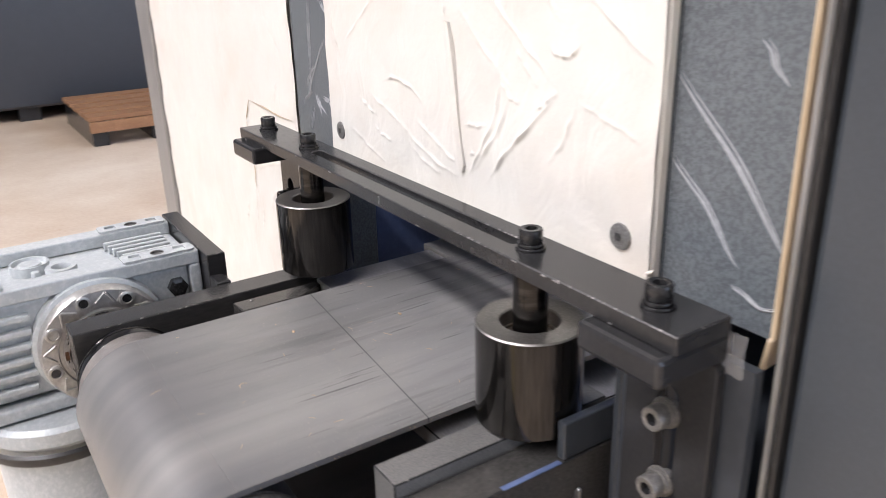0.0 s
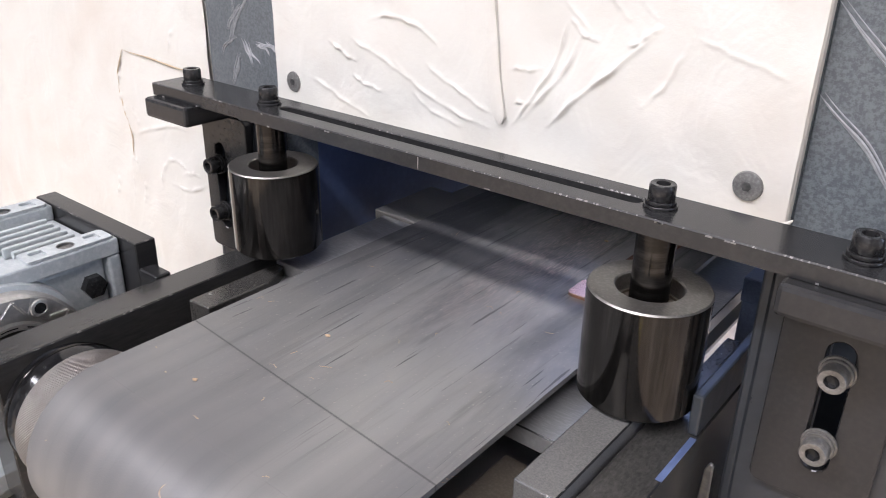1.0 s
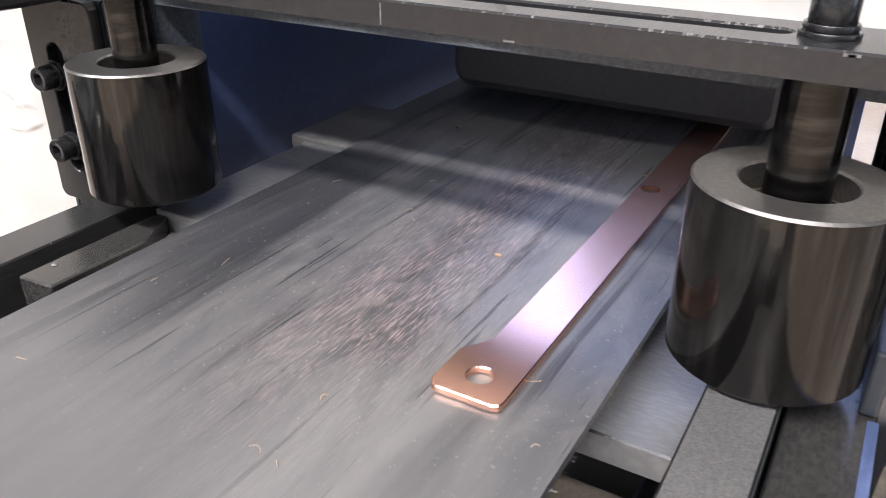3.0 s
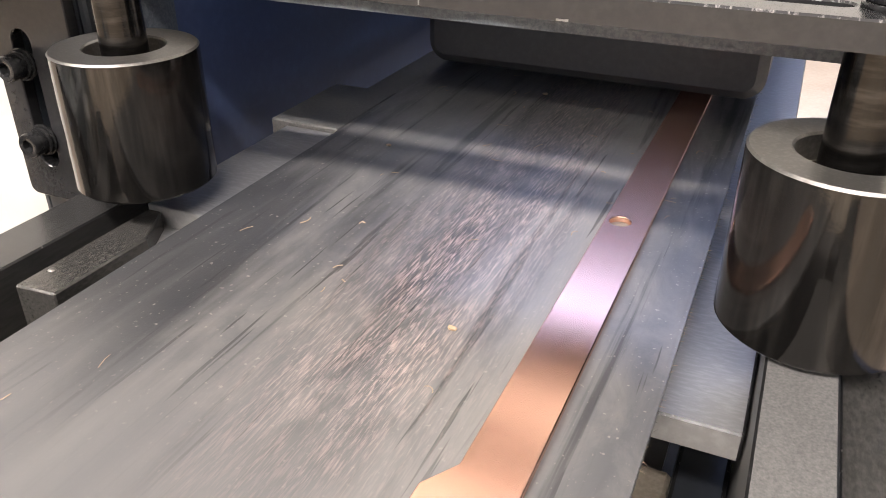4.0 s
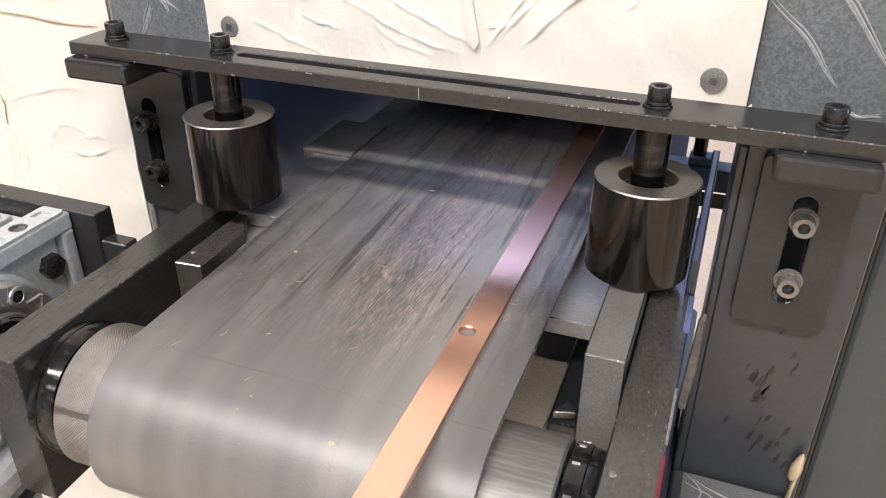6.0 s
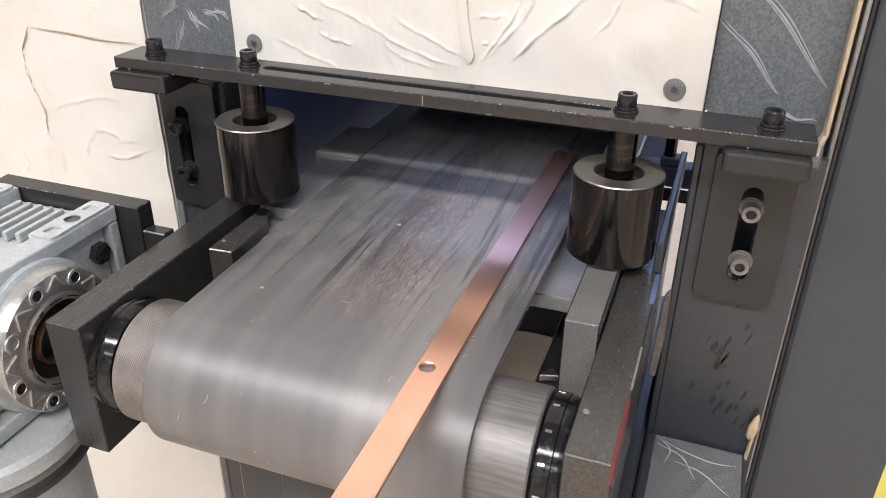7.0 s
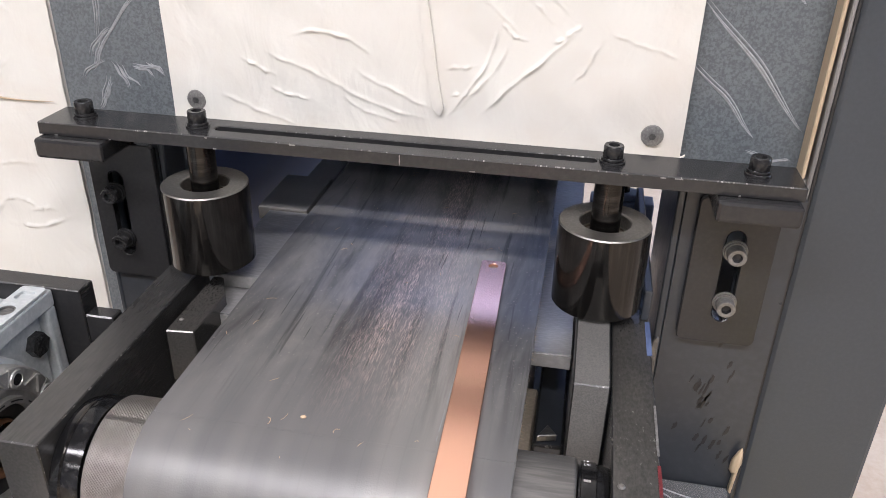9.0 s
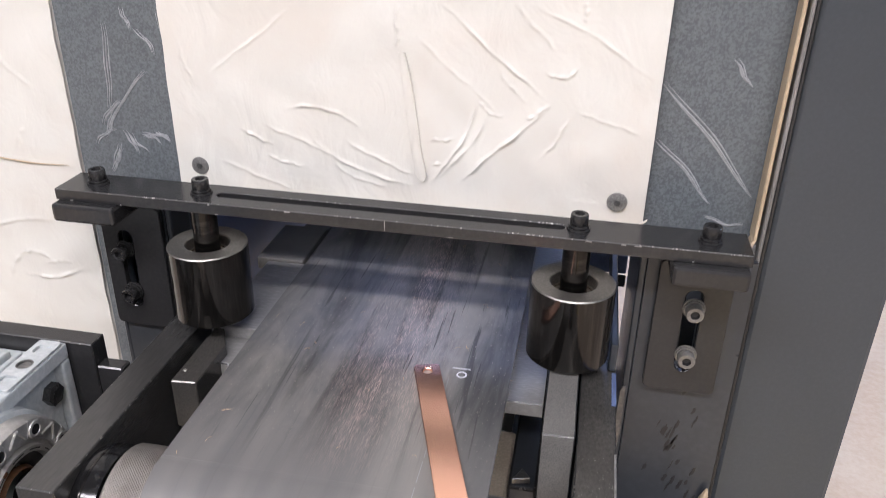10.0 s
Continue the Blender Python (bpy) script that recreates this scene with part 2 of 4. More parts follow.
def belt_material(name, moving):
    """Grey-brown conveyor rubber: lanes along the travel, greasy blots and smears, copper dust and scratches."""
    m = mat(name, (0.1, 0.095, 0.09), 0.45, 0.0, 0.85)
    t = Tree(m)
    flow = t.attribute("flow")
    split = t.n.new("ShaderNodeSeparateXYZ")
    t.link(flow, split.inputs[0])
    # lanes that run round the whole belt
    across = t.mapped(flow, (1, 0, 0))
    lanes = t.noise(across, 24, 2, 0.5)
    hair = t.noise(across, 260, 4, 0.6)
    grain = t.noise(flow, 900, 3, 0.6)
    base = t.mix(t.ramp(lanes, (0.38, 0.0), (0.62, 1.0)), (0.080, 0.081, 0.082), (0.195, 0.187, 0.176))
    base = t.mix(t.ramp(hair, (0.56, 0.0), (0.74, 0.12)), base, (0.045, 0.045, 0.046))
    band = t.noise(across, 11, 1, 0.4)
    greased = t.ramp(band, (0.42, 0.0), (0.56, 0.72))
    base = t.mix(greased, base, (0.040, 0.042, 0.047))
    # pale mix puts the bend's sheen into its colour
    bend_pale = t.mix(0.16, base, (0.25, 0.243, 0.235))
    dull = t.mix(greased, t.ramp(hair, (0.54, 0.0), (0.70, 0.3)), 0.75)
    relief = grain
    sheen = (0.42, 0.42, 0.42)
    if moving:
        # marks fade out and the painted sheen comes in towards the drum bend
        place = t.n.new("ShaderNodeSeparateXYZ")
        t.link(t.n.new("ShaderNodeNewGeometry").outputs["Position"], place.inputs[0])
        keep = t.math("MULTIPLY", t.math("ADD", place.outputs["Y"], 0.157), 11.0)
        keep = t.math("MINIMUM", t.math("MAXIMUM", keep, 0.0), 1.0)

        base = t.mix(keep, bend_pale, base)
        sheen = t.mix(keep, sheen, (0.85, 0.85, 0.85))

        def mark(fac):
            return t.math("MULTIPLY", fac, keep)

        # the first stretch of the belt is cleaner; its pale tone also holds front sheen
        soiled = t.ramp(split.outputs["Y"], (0.20, 0.35), (0.36, 1.0))
        base = t.mix(t.math("MULTIPLY", t.ramp(split.outputs["Y"], (0.18, 0.75), (0.34, 0.0)), keep), base, (0.205, 0.200, 0.193))
        mottle = t.noise(t.mapped(flow, (1, 0.5, 1)), 46, 6, 0.7, 0.8)
        base = t.mix(mark(t.ramp(mottle, (0.42, 0.0), (0.70, 0.5))), base, (0.225, 0.212, 0.190))
        blot = t.noise(t.mapped(flow, (1, 0.15, 1), (0, 0, 0.05)), 17, 5, 0.62, 0.7)
        blot = mark(t.ramp(blot, (0.46, 0.0), (0.60, 0.82)))
        blot = t.math("MULTIPLY", blot, soiled)
        base = t.mix(blot, base, (0.028, 0.029, 0.032))
        smear = t.noise(t.mapped(flow, (1, 0.045, 1), (0, 0, 0.05)), 66, 5, 0.6, 0.4)
        smear = t.math("MULTIPLY", mark(t.ramp(smear, (0.57, 0.0), (0.635, 0.8))), soiled)
        base = t.mix(smear, base, (0.036, 0.036, 0.038))
        line = t.noise(t.mapped(flow, (1, 0.035, 1), (0, 0, 0.04)), 300, 3, 0.5, 0.2)
        line = mark(t.ramp(line, (0.652, 0.0), (0.685, 0.75)))
        base = t.mix(line, base, (0.026, 0.026, 0.027))
        hook = t.noise(t.mapped(flow, (1, 0.05, 1), (0, 0, 0.42)), 60, 3, 0.45, 0.5)
        hook = mark(t.ramp(hook, (0.70, 0.0), (0.72, 0.6)))
        base = t.mix(hook, base, (0.03, 0.03, 0.032))
        # copper dust worn into a lane
        lane = t.math("ABSOLUTE", t.math("SUBTRACT", split.outputs["X"], 0.014))
        lane = t.ramp(lane, (0.008, 1.0), (0.048, 0.0))
        bark = t.noise(t.mapped(flow, (1, 0.09, 1), (0, 0, 0.10)), 1150, 6, 0.72, 0.3)
        drift = t.noise(t.mapped(flow, (1, 0.12, 1)), 48, 5, 0.7, 0.7)
        dust = t.mix(1.0, t.ramp(bark, (0.47, 0.0), (0.63, 1.0)), lane, "MULTIPLY")
        dust = t.mix(1.0, dust, t.ramp(drift, (0.38, 0.25), (0.56, 1.0)), "MULTIPLY")
        dust = t.mix(1.0, dust, t.ramp(split.outputs["Y"], (0.20, 0.0), (0.36, 1.0)), "MULTIPLY")
        dust = mark(dust)
        base = t.mix(dust, base, (0.43, 0.325, 0.295))
        fleck = t.noise(flow, 520, 2, 0.5)
        base = t.mix(mark(t.ramp(fleck, (0.67, 0.0), (0.71, 0.6))), base, (0.34, 0.30, 0.26))
        # the cut where the belt's ends are joined
        bent = t.math("ADD", t.math("MULTIPLY", split.outputs["X"], 0.09), split.outputs["Y"])
        cut = t.math("MULTIPLY", t.math("ABSOLUTE", t.math("SUBTRACT", bent, 0.1300)), 100.0)
        base = t.mix(t.ramp(cut, (0.035, 0.85), (0.075, 0.0)), base, (0.022, 0.022, 0.022))
        for fac in (blot, smear, line):
            dull = t.mix(fac, dull, 0.9)
        relief = t.mix(0.5, grain, bark)
    t.colour(base if moving else bend_pale)
    t.rough(t.ramp(lanes, (0.3, 0.36), (0.7, 0.46)))
    t.bsdf.inputs["IOR"].default_value = 1.75
    # greasy rubs take the sheen off
    t.link(t.mix(dull, sheen, (0.2, 0.2, 0.2)), t.bsdf.inputs["Specular IOR Level"])
    t.bump(relief, 0.16, 0.0006)
    return m


def copper_material():
    m = mat("copper_strip", (0.82, 0.43, 0.31), 0.34, 1.0)
    t = Tree(m)
    brush = t.noise(t.mapped(t.coord, (160, 3, 160)), 12, 4, 0.6)
    tint = t.noise(t.coord, 18, 4, 0.6, 0.5)
    t.colour(t.mix(t.ramp(tint, (0.35, 0.0), (0.7, 1.0)), (0.94, 0.565, 0.42), (0.90, 0.51, 0.385)))
    t.rough(t.ramp(brush, (0.3, 0.245), (0.7, 0.262)))
    return m


def knurl_material():
    m = mat("knurled_steel", (0.30, 0.28, 0.26), 0.38, 0.85)
    t = Tree(m)
    flow = t.attribute("flow")
    waves = []
    for turn in (0.785, -0.785):
        w = t.n.new("ShaderNodeTexWave")
        w.inputs["Scale"].default_value = 240
        t.link(t.mapped(flow, (1, 1, 1), (0, 0, turn)), w.inputs["Vector"])
        waves.append(w.outputs["Fac"])
    cross = t.mix(1.0, waves[0], waves[1], "MULTIPLY")
    stain = t.noise(t.coord, 40, 4, 0.6)
    t.colour(t.mix(t.ramp(stain, (0.35, 0.0), (0.7, 1.0)), (0.34, 0.32, 0.30), (0.22, 0.20, 0.19)))
    t.bump(cross, 0.7, 0.0008)
    return m


def clear_film_material():
    """Thin clear sheet with a milky sheen."""
    m = mat("clear_film", (0.9, 0.9, 0.9), 0.2)
    t = Tree(m)
    t.bsdf.inputs["Alpha"].default_value = 0.13
    t.bump(t.noise(t.coord, 22, 3, 0.5, 1.0), 0.3, 0.002)
    return m


FILM = film_material()
BELT, BELT_BEND = belt_material("conveyor_rubber", True), belt_material("conveyor_rubber_bend", False)
COPPER, KNURL, CLEAR = copper_material(), knurl_material(), clear_film_material()
CREASE = worn("milky_film_crease", (0.33, 0.345, 0.36), (0.5, 0.51, 0.52), (0.25, 0.4), 0.0, (30, 30, 30), 300, 0.1)
CREASE.node_tree.nodes["Principled BSDF"].inputs["Alpha"].default_value = 0.78
LAMP_GLOW = mat("lamp_diffuser", (0.9, 0.9, 0.9), 0.5)
LAMP_GLOW.node_tree.nodes["Principled BSDF"].inputs["Emission Color"].default_value = (1, 0.96, 0.9, 1)
LAMP_GLOW.node_tree.nodes["Principled BSDF"].inputs["Emission Strength"].default_value = 12

# ---- mesh helpers ----
ROOT = {}


def thing(name, at=(0, 0, 0), label="", category="", group="", kind=""):
    """An empty at the foot of a thing; its parts are given in the same space as the hall."""
    ob = new(name)
    ob.empty_display_size = 0.02
    ob.location = at
    ROOT[ob.name] = Vector(at)
    return tagged(ob, label, category, group, kind)


def put(name, bm, material, smooth=None):
    """One mesh object from a bmesh."""
    me = bpy.data.meshes.new(name)
    bm.normal_update()
    if smooth is not None:
        for f in bm.faces:
            f.smooth = True
        for e in bm.edges:
            if len(e.link_faces) == 2 and e.calc_face_angle(0) > radians(smooth):
                e.smooth = False
    bm.to_mesh(me)
    bm.free()
    for m in material if isinstance(material, (list, tuple)) else [material]:
        me.materials.append(m)
    return new(name, me)


def part(name, bm, material, parent, label="", smooth=None):
    ob = put(name, bm, material, smooth)
    root = ROOT[parent.name]
    ob.data.transform(Matrix.Translation(-root))
    ob.parent = parent
    ROOT[ob.name] = root
    return tagged(ob, label)


def single(name, bm, material, label="", category="", group="", kind="", smooth=None):
    """A thing of one mesh, with its origin at the middle of its foot."""
    ob = put(name, bm, material, smooth)
    co = np.array([v.co[:] for v in ob.data.vertices])
    at = Vector(((co[:, 0].min() + co[:, 0].max()) / 2, (co[:, 1].min() + co[:, 1].max()) / 2, co[:, 2].min()))
    ob.data.transform(Matrix.Translation(-at))
    ob.location = at
    ROOT[ob.name] = at
    return tagged(ob, label, category, group, kind)


def box(x0, x1, y0, y1, z0, z1, bevel=0.0, seg=1, edge_mat=False, bm=None):
    bm = bm or bmesh.new()
    made = bmesh.ops.create_cube(bm, size=1)["verts"]
    for v in made:
        v.co = Vector((x0 if v.co.x < 0 else x1, y0 if v.co.y < 0 else y1, z0 if v.co.z < 0 else z1))
    if bevel:
        edges = list({e for v in made for e in v.link_edges})
        got = bmesh.ops.bevel(bm, geom=edges, offset=bevel, segments=seg, affect="EDGES", profile=0.5)
        if edge_mat:
            for f in got["faces"]:
                f.material_index = 1
    return bm


def prism(outline, lo, hi, axis="z", bevel=0.0, holes=()):
    """A plate cut from an outline (with holes of outline form), from lo to hi along the axis."""
    bm = bmesh.new()

    def spot(a, b, c):
        return {"z": (a, b, c), "x": (c, a, b), "y": (a, c, b)}[axis]

    loops, rim = [], []
    for line in (outline, *holes):
        vs = [bm.verts.new(spot(a, b, lo)) for a, b in line]
        loops.append([bm.edges.new((vs[i], vs[(i + 1) % len(vs)])) for i in range(len(vs))])
    if holes:
        bmesh.ops.triangle_fill(bm, use_beauty=True, use_dissolve=False, edges=[e for l in loops for e in l])
    else:
        bmesh.ops.contextual_create(bm, geom=loops[0])
    faces = list(bm.faces)
    rim = bmesh.ops.extrude_face_region(bm, geom=faces)
    shift = Vector(spot(0, 0, hi - lo))
    bmesh.ops.translate(bm, vec=shift, verts=[g for g in rim["geom"] if isinstance(g, bmesh.types.BMVert)])
    bmesh.ops.recalc_face_normals(bm, faces=bm.faces)
    if bevel:
        sharp = [e for e in bm.edges if len(e.link_faces) == 2 and e.calc_face_angle(0) > 0.6]
        bmesh.ops.bevel(bm, geom=sharp, offset=bevel, segments=1, affect="EDGES", profile=0.5)
    return bm


def rounded(x0, x1, y0, y1, r, n=5):
    pts = []
    for cx, cy, a in ((x1 - r, y0 + r, -90), (x1 - r, y1 - r, 0), (x0 + r, y1 - r, 90), (x0 + r, y0 + r, 180)):
        pts += [(cx + r * math.cos(radians(a + 90 * i / n)), cy + r * math.sin(radians(a + 90 * i / n))) for i in range(n + 1)]
    return pts


def circle(cx, cy, r, n=24):
    return [(cx + r * math.cos(2 * math.pi * i / n), cy + r * math.sin(2 * math.pi * i / n)) for i in range(n)]


def lathe(profile, centre, axis="z", n=48, bm=None):
    """Turns a line of (radius, height) round an axis through centre."""
    bm = bm or bmesh.new()
    c = Vector(centre)
    rings = []
    for r, h in profile:
        ring = []
        for i in range(n if r > 1e-6 else 1):
            a = 2 * math.pi * i / n
            u, v = r * math.cos(a), r * math.sin(a)
            ring.append(bm.verts.new(c + Vector({"z": (u, v, h), "x": (h, u, v), "y": (u, h, v)}[axis])))
        rings.append(ring)
    for p, q in zip(rings, rings[1:]):
        for i in range(n):
            a, b = p[i % len(p)], p[(i + 1) % len(p)]
            d, e = q[i % len(q)], q[(i + 1) % len(q)]
            vs = [a, b, e, d]
            vs = [v for k, v in enumerate(vs) if v not in vs[:k]]
            if len(vs) > 2:
                bm.faces.new(vs)
    bmesh.ops.recalc_face_normals(bm, faces=bm.faces)
    return bm


def joined(*bms):
    out = bmesh.new()
    for b in bms:
        me = bpy.data.meshes.new("tmp")
        b.to_mesh(me)
        b.free()
        out.from_mesh(me)
        bpy.data.meshes.remove(me)
    return out


def moved(bm, m):
    bmesh.ops.transform(bm, matrix=m, verts=bm.verts)
    return bm


# ---- plan ----
BELT_Z = 0.932                      # top of the belt
DRUM_Y, DRUM_Z, DRUM_R = -0.160, 0.8825, 0.0425
BELT_R = BELT_Z - DRUM_Z            # outer radius of the belt on the drum
BELT_X0, BELT_X1 = -0.1070, 0.1040
SPEED = 0.0750                      # belt, metres a second, towards the drum
AXIS_Y = 0.0065                     # line of the bolts and of the upright rollers

# ---- hall ----
tagged(single("floor", box(-9, 7, -9, 5, -0.2, 0.0), FLOOR_MAT), "pale smooth concrete factory floor", "floor", kind="structure")
for wall_name, dims in (("wall_west", (-9.2, -9, -9, 5)), ("wall_south", (-9.2, 7.2, -9.2, -9))):
    tagged(single(wall_name, box(*dims, -0.2, CEILING), WALL_MAT), "plain grey painted factory hall wall", "wall", kind="structure")
# east and north openings are added to let outside light in
tagged(single("wall_east", prism([(-9, -0.2), (5, -0.2), (5, CEILING), (-9, CEILING)], 7.0, 7.2, "x", 0, holes=[[(0, 1.0), (4, 1.0), (4, 3.2), (0, 3.2)]]), WALL_MAT), "grey painted hall wall with an added wide light opening", "wall", kind="structure")
tagged(single("wall_north", prism([(-9.2, -0.2), (7.2, -0.2), (7.2, CEILING), (-9.2, CEILING)], 5.0, 5.2, "y", 0, holes=[[(-2.8, 2.7), (2.8, 2.7), (2.8, 4.8), (-2.8, 4.8)]]), PALE), "pale blue-white hall wall with an added high light opening", "wall", kind="structure")
tagged(single("ceiling", box(-9.2, 7.2, -9.2, 5.2, CEILING, CEILING + 0.2), WALL_MAT), "plain grey factory hall ceiling", "ceiling", kind="structure")


def ceiling_light(y):
    t = thing("ceiling_light", (-0.6, y, CEILING - 0.12), "long white strip light under the hall ceiling", "ceiling light", "strip lights of the hall")
    part("housing", box(-4.12, 2.92, y - 0.2, y + 0.2, CEILING - 0.12, CEILING, 0.01), WALL_MAT, t)
    part("diffuser", box(-4.1, 2.9, y - 0.17, y + 0.17, CEILING - 0.14, CEILING - 0.12), LAMP_GLOW, t, "glowing white diffuser")


for row_y, share in LAMP_ROWS:
    ceiling_light(row_y)

# ---- machine body ----
FACE_Y = 0.050
cab = thing("machine_cabinet", (0, 0.4, 0), "dark blue-grey textured steel machine cabinet with an inlet opening", "machine")
# front sheet: two stiles and a head above the inlet
part("stile", box(-0.2815, -0.19, FACE_Y + 0.008, FACE_Y + 0.04, 0.0, 1.9, 0.001), HAMMER_PAINT, cab)
part("stile", box(0.19, 0.2735, FACE_Y + 0.008, FACE_Y + 0.04, 1.02, 1.9, 0.001), HAMMER_PAINT, cab)
# head's hidden lower edge is dropped to cut light through the bar gap
part("head", box(-0.19, 0.19, FACE_Y + 0.008, FACE_Y + 0.04, 1.014, 1.9), HAMMER_PAINT, cab)
# hood wall tops, out of view, are set to let chosen light through
part("hood_wall", box(-0.215, -0.192, FACE_Y + 0.041, 0.75, 0.60, 1.25), HOOD_PAINT, cab, "dark navy inner side wall")
part("hood_wall", box(0.200, 0.212, 0.13, 0.75, 0.955, 1.66), HOOD_PAINT, cab, "blue inner side wall")
part("hood_back", box(-0.19, 0.135, 0.75, 0.77, 0.60, 1.41), HOOD_PAINT, cab, "dark navy inner back wall")
# roof is unseen, added to keep overhead light off the belt
part("hood_roof", box(-0.19, 0.19, FACE_Y + 0.041, 0.80, 1.62, 1.66), HOOD_PAINT, cab, "unseen navy roof added to block light above the inlet")

# slate side door with its rubber seal and film edge
door = thing("machine_side_door", (0.32, 0.2, 0.0), "slate grey painted steel machine side door", "machine door")
part("door_leaf", box(0.2805, 0.3735, 0.047, 0.085, 0.03, 1.9, 0.004, 2), DOOR_PAINT, door)
part("seal", box(0.2770, 0.2802, 0.043, 0.085, 0.03, 1.9, 0.001), RUBBER, door, "black rubber seal")
part("edge_strip", box(0.2740, 0.2767, 0.040, 0.085, 0.03, 1.9, 0.001), TRIM_GREY, door, "thin grey edge strip")
edge = thing("film_edge", (0.267, 0.045, 1.012), "yellowed rolled edge of peeled protective film", "film")
part("strip", box(0.2690, 0.2716, 0.0405, 0.0575, 1.03, 1.9, 0.0009), TAPE, edge)
part("curl", moved(box(-0.0014, 0.0014, -0.006, 0.006, -0.020, 0.0, 0.0008), pose(0.2700, 0.046, 1.032, 10, 14, 0)), TAPE, edge, "curled torn end")
flap = thing("film_scrap", (0.268, 0.02, 0.765), "small yellowed scrap of film hanging at the seam", "film")
part("strip", moved(box(-0.0012, 0.0012, -0.003, 0.003, 0.0, 0.060, 0.0008), pose(0.2675, 0.0245, 0.740, 2, 3, 0)), TAPE, flap)
part("curl", moved(lathe([(0.0005, 0), (0.0035, 0.004), (0.0042, 0.014), (0.002, 0.024), (0.0004, 0.028)], (0, 0, 0), "z", 12), pose(0.2675, 0.0235, 0.782, 4, 6, 0)), TAPE, flap, "curled film end", smooth=50)


def crease_bm(ax, az, bx, bz, bow, y, wide=0.0016):
    """A pinched fold of clear film, tapering to both ends."""
    bm, n, rows = bmesh.new(), 18, []
    dx, dz = bx - ax, bz - az
    size = math.hypot(dx, dz)
    for i in range(n + 1):
        u = i / n
        off = bow * size * math.sin(math.pi * u) + 0.0007 * math.sin(9 * u + 50 * ax)
        w = wide * (0.12 + math.sin(math.pi * u) ** 0.8) * (0.9 + 0.12 * math.sin(23 * u + 90 * az))
        px, pz = ax + dx * u - dz / size * off, az + dz * u + dx / size * off
        rows.append([bm.verts.new((px - dz / size * k * w, y - h * w, pz + dx / size * k * w)) for k, h in ((-1, 0), (-0.4, 0.8), (0.3, 0.9), (1, 0))])
    for p, q in zip(rows, rows[1:]):
        for k in range(3):
            bm.faces.new((p[k], p[k + 1], q[k + 1], q[k]))
    bmesh.ops.recalc_face_normals(bm, faces=bm.faces)
    return bm


def film_sheet(x0, x1, z0, z1, y, creases, seed, step=0.0026, lift=0.0046, hem=0.0):
    """A sheet of protective film with raised creases, facing the front."""
    nx, nz = int((x1 - x0) / step), int((z1 - z0) / step)
    gx, gz = np.meshgrid(np.linspace(x0, x1, nx), np.linspace(z0, z1, nz))
    rng = np.random.default_rng(seed)
    h = np.zeros_like(gx)
    for ax, az, bx, bz, bow in creases:
        # distance to a bowed line from a to b
        dx, dz = bx - ax, bz - az
        size = math.hypot(dx, dz)
        u = ((gx - ax) * dx + (gz - az) * dz) / size**2
        v = (-(gx - ax) * dz + (gz - az) * dx) / size - bow * size * np.sin(np.pi * u.clip(0, 1))
        wander = rng.random(3) * 6
        v = v + 0.0005 * np.sin(u * 11 + wander[0]) + 0.00025 * np.sin(u * 29 + wander[1])
        ends = np.clip(np.minimum(u, 1 - u) * 4, 0, 1) * (0.68 + 0.32 * np.sin(u * 19 + wander[2]))
        width = 0.00065 + 0.0005 * rng.random()
        lee = np.where(v > 0, np.exp(-(v.clip(0) / (6 * width)) ** 1.2), 0)
        ridge = np.exp(-np.abs(v / width) ** 1.4) + 0.30 * lee
        h = np.maximum(h, lift * (0.55 + 0.7 * rng.random()) * ridge * ends * (u > 0) * (u < 1))
    # slack of the film between its creases
    for k in range(9):
        a, b = rng.uniform(8, 60, 2) * rng.choice((-1, 1), 2)
        h = h + 0.00022 * np.sin(gx * a * 2 + gz * b * 2 + rng.random() * 6 + 1.5 * np.sin(gx * 23 + gz * 31 + k))
    h = h - h.min()
    # the hem hangs lower towards one side
    gz = gz + hem * (1 - ((gx - 0.0) / 0.09).clip(0, 1)) * (1 - ((gz - z0) / 0.02).clip(0, 1))
    verts = np.stack([gx.ravel(), y - h.ravel(), gz.ravel()], 1).tolist()
    faces = [(j * nx + i, j * nx + i + 1, (j + 1) * nx + i + 1, (j + 1) * nx + i) for j in range(nz - 1) for i in range(nx - 1)]
    me = bpy.data.meshes.new("film")
    me.from_pydata(verts, [], faces)
    bm = bmesh.new()
    bm.from_mesh(me)
    bpy.data.meshes.remove(me)
    for f in bm.faces:
        f.smooth = True
    return bm


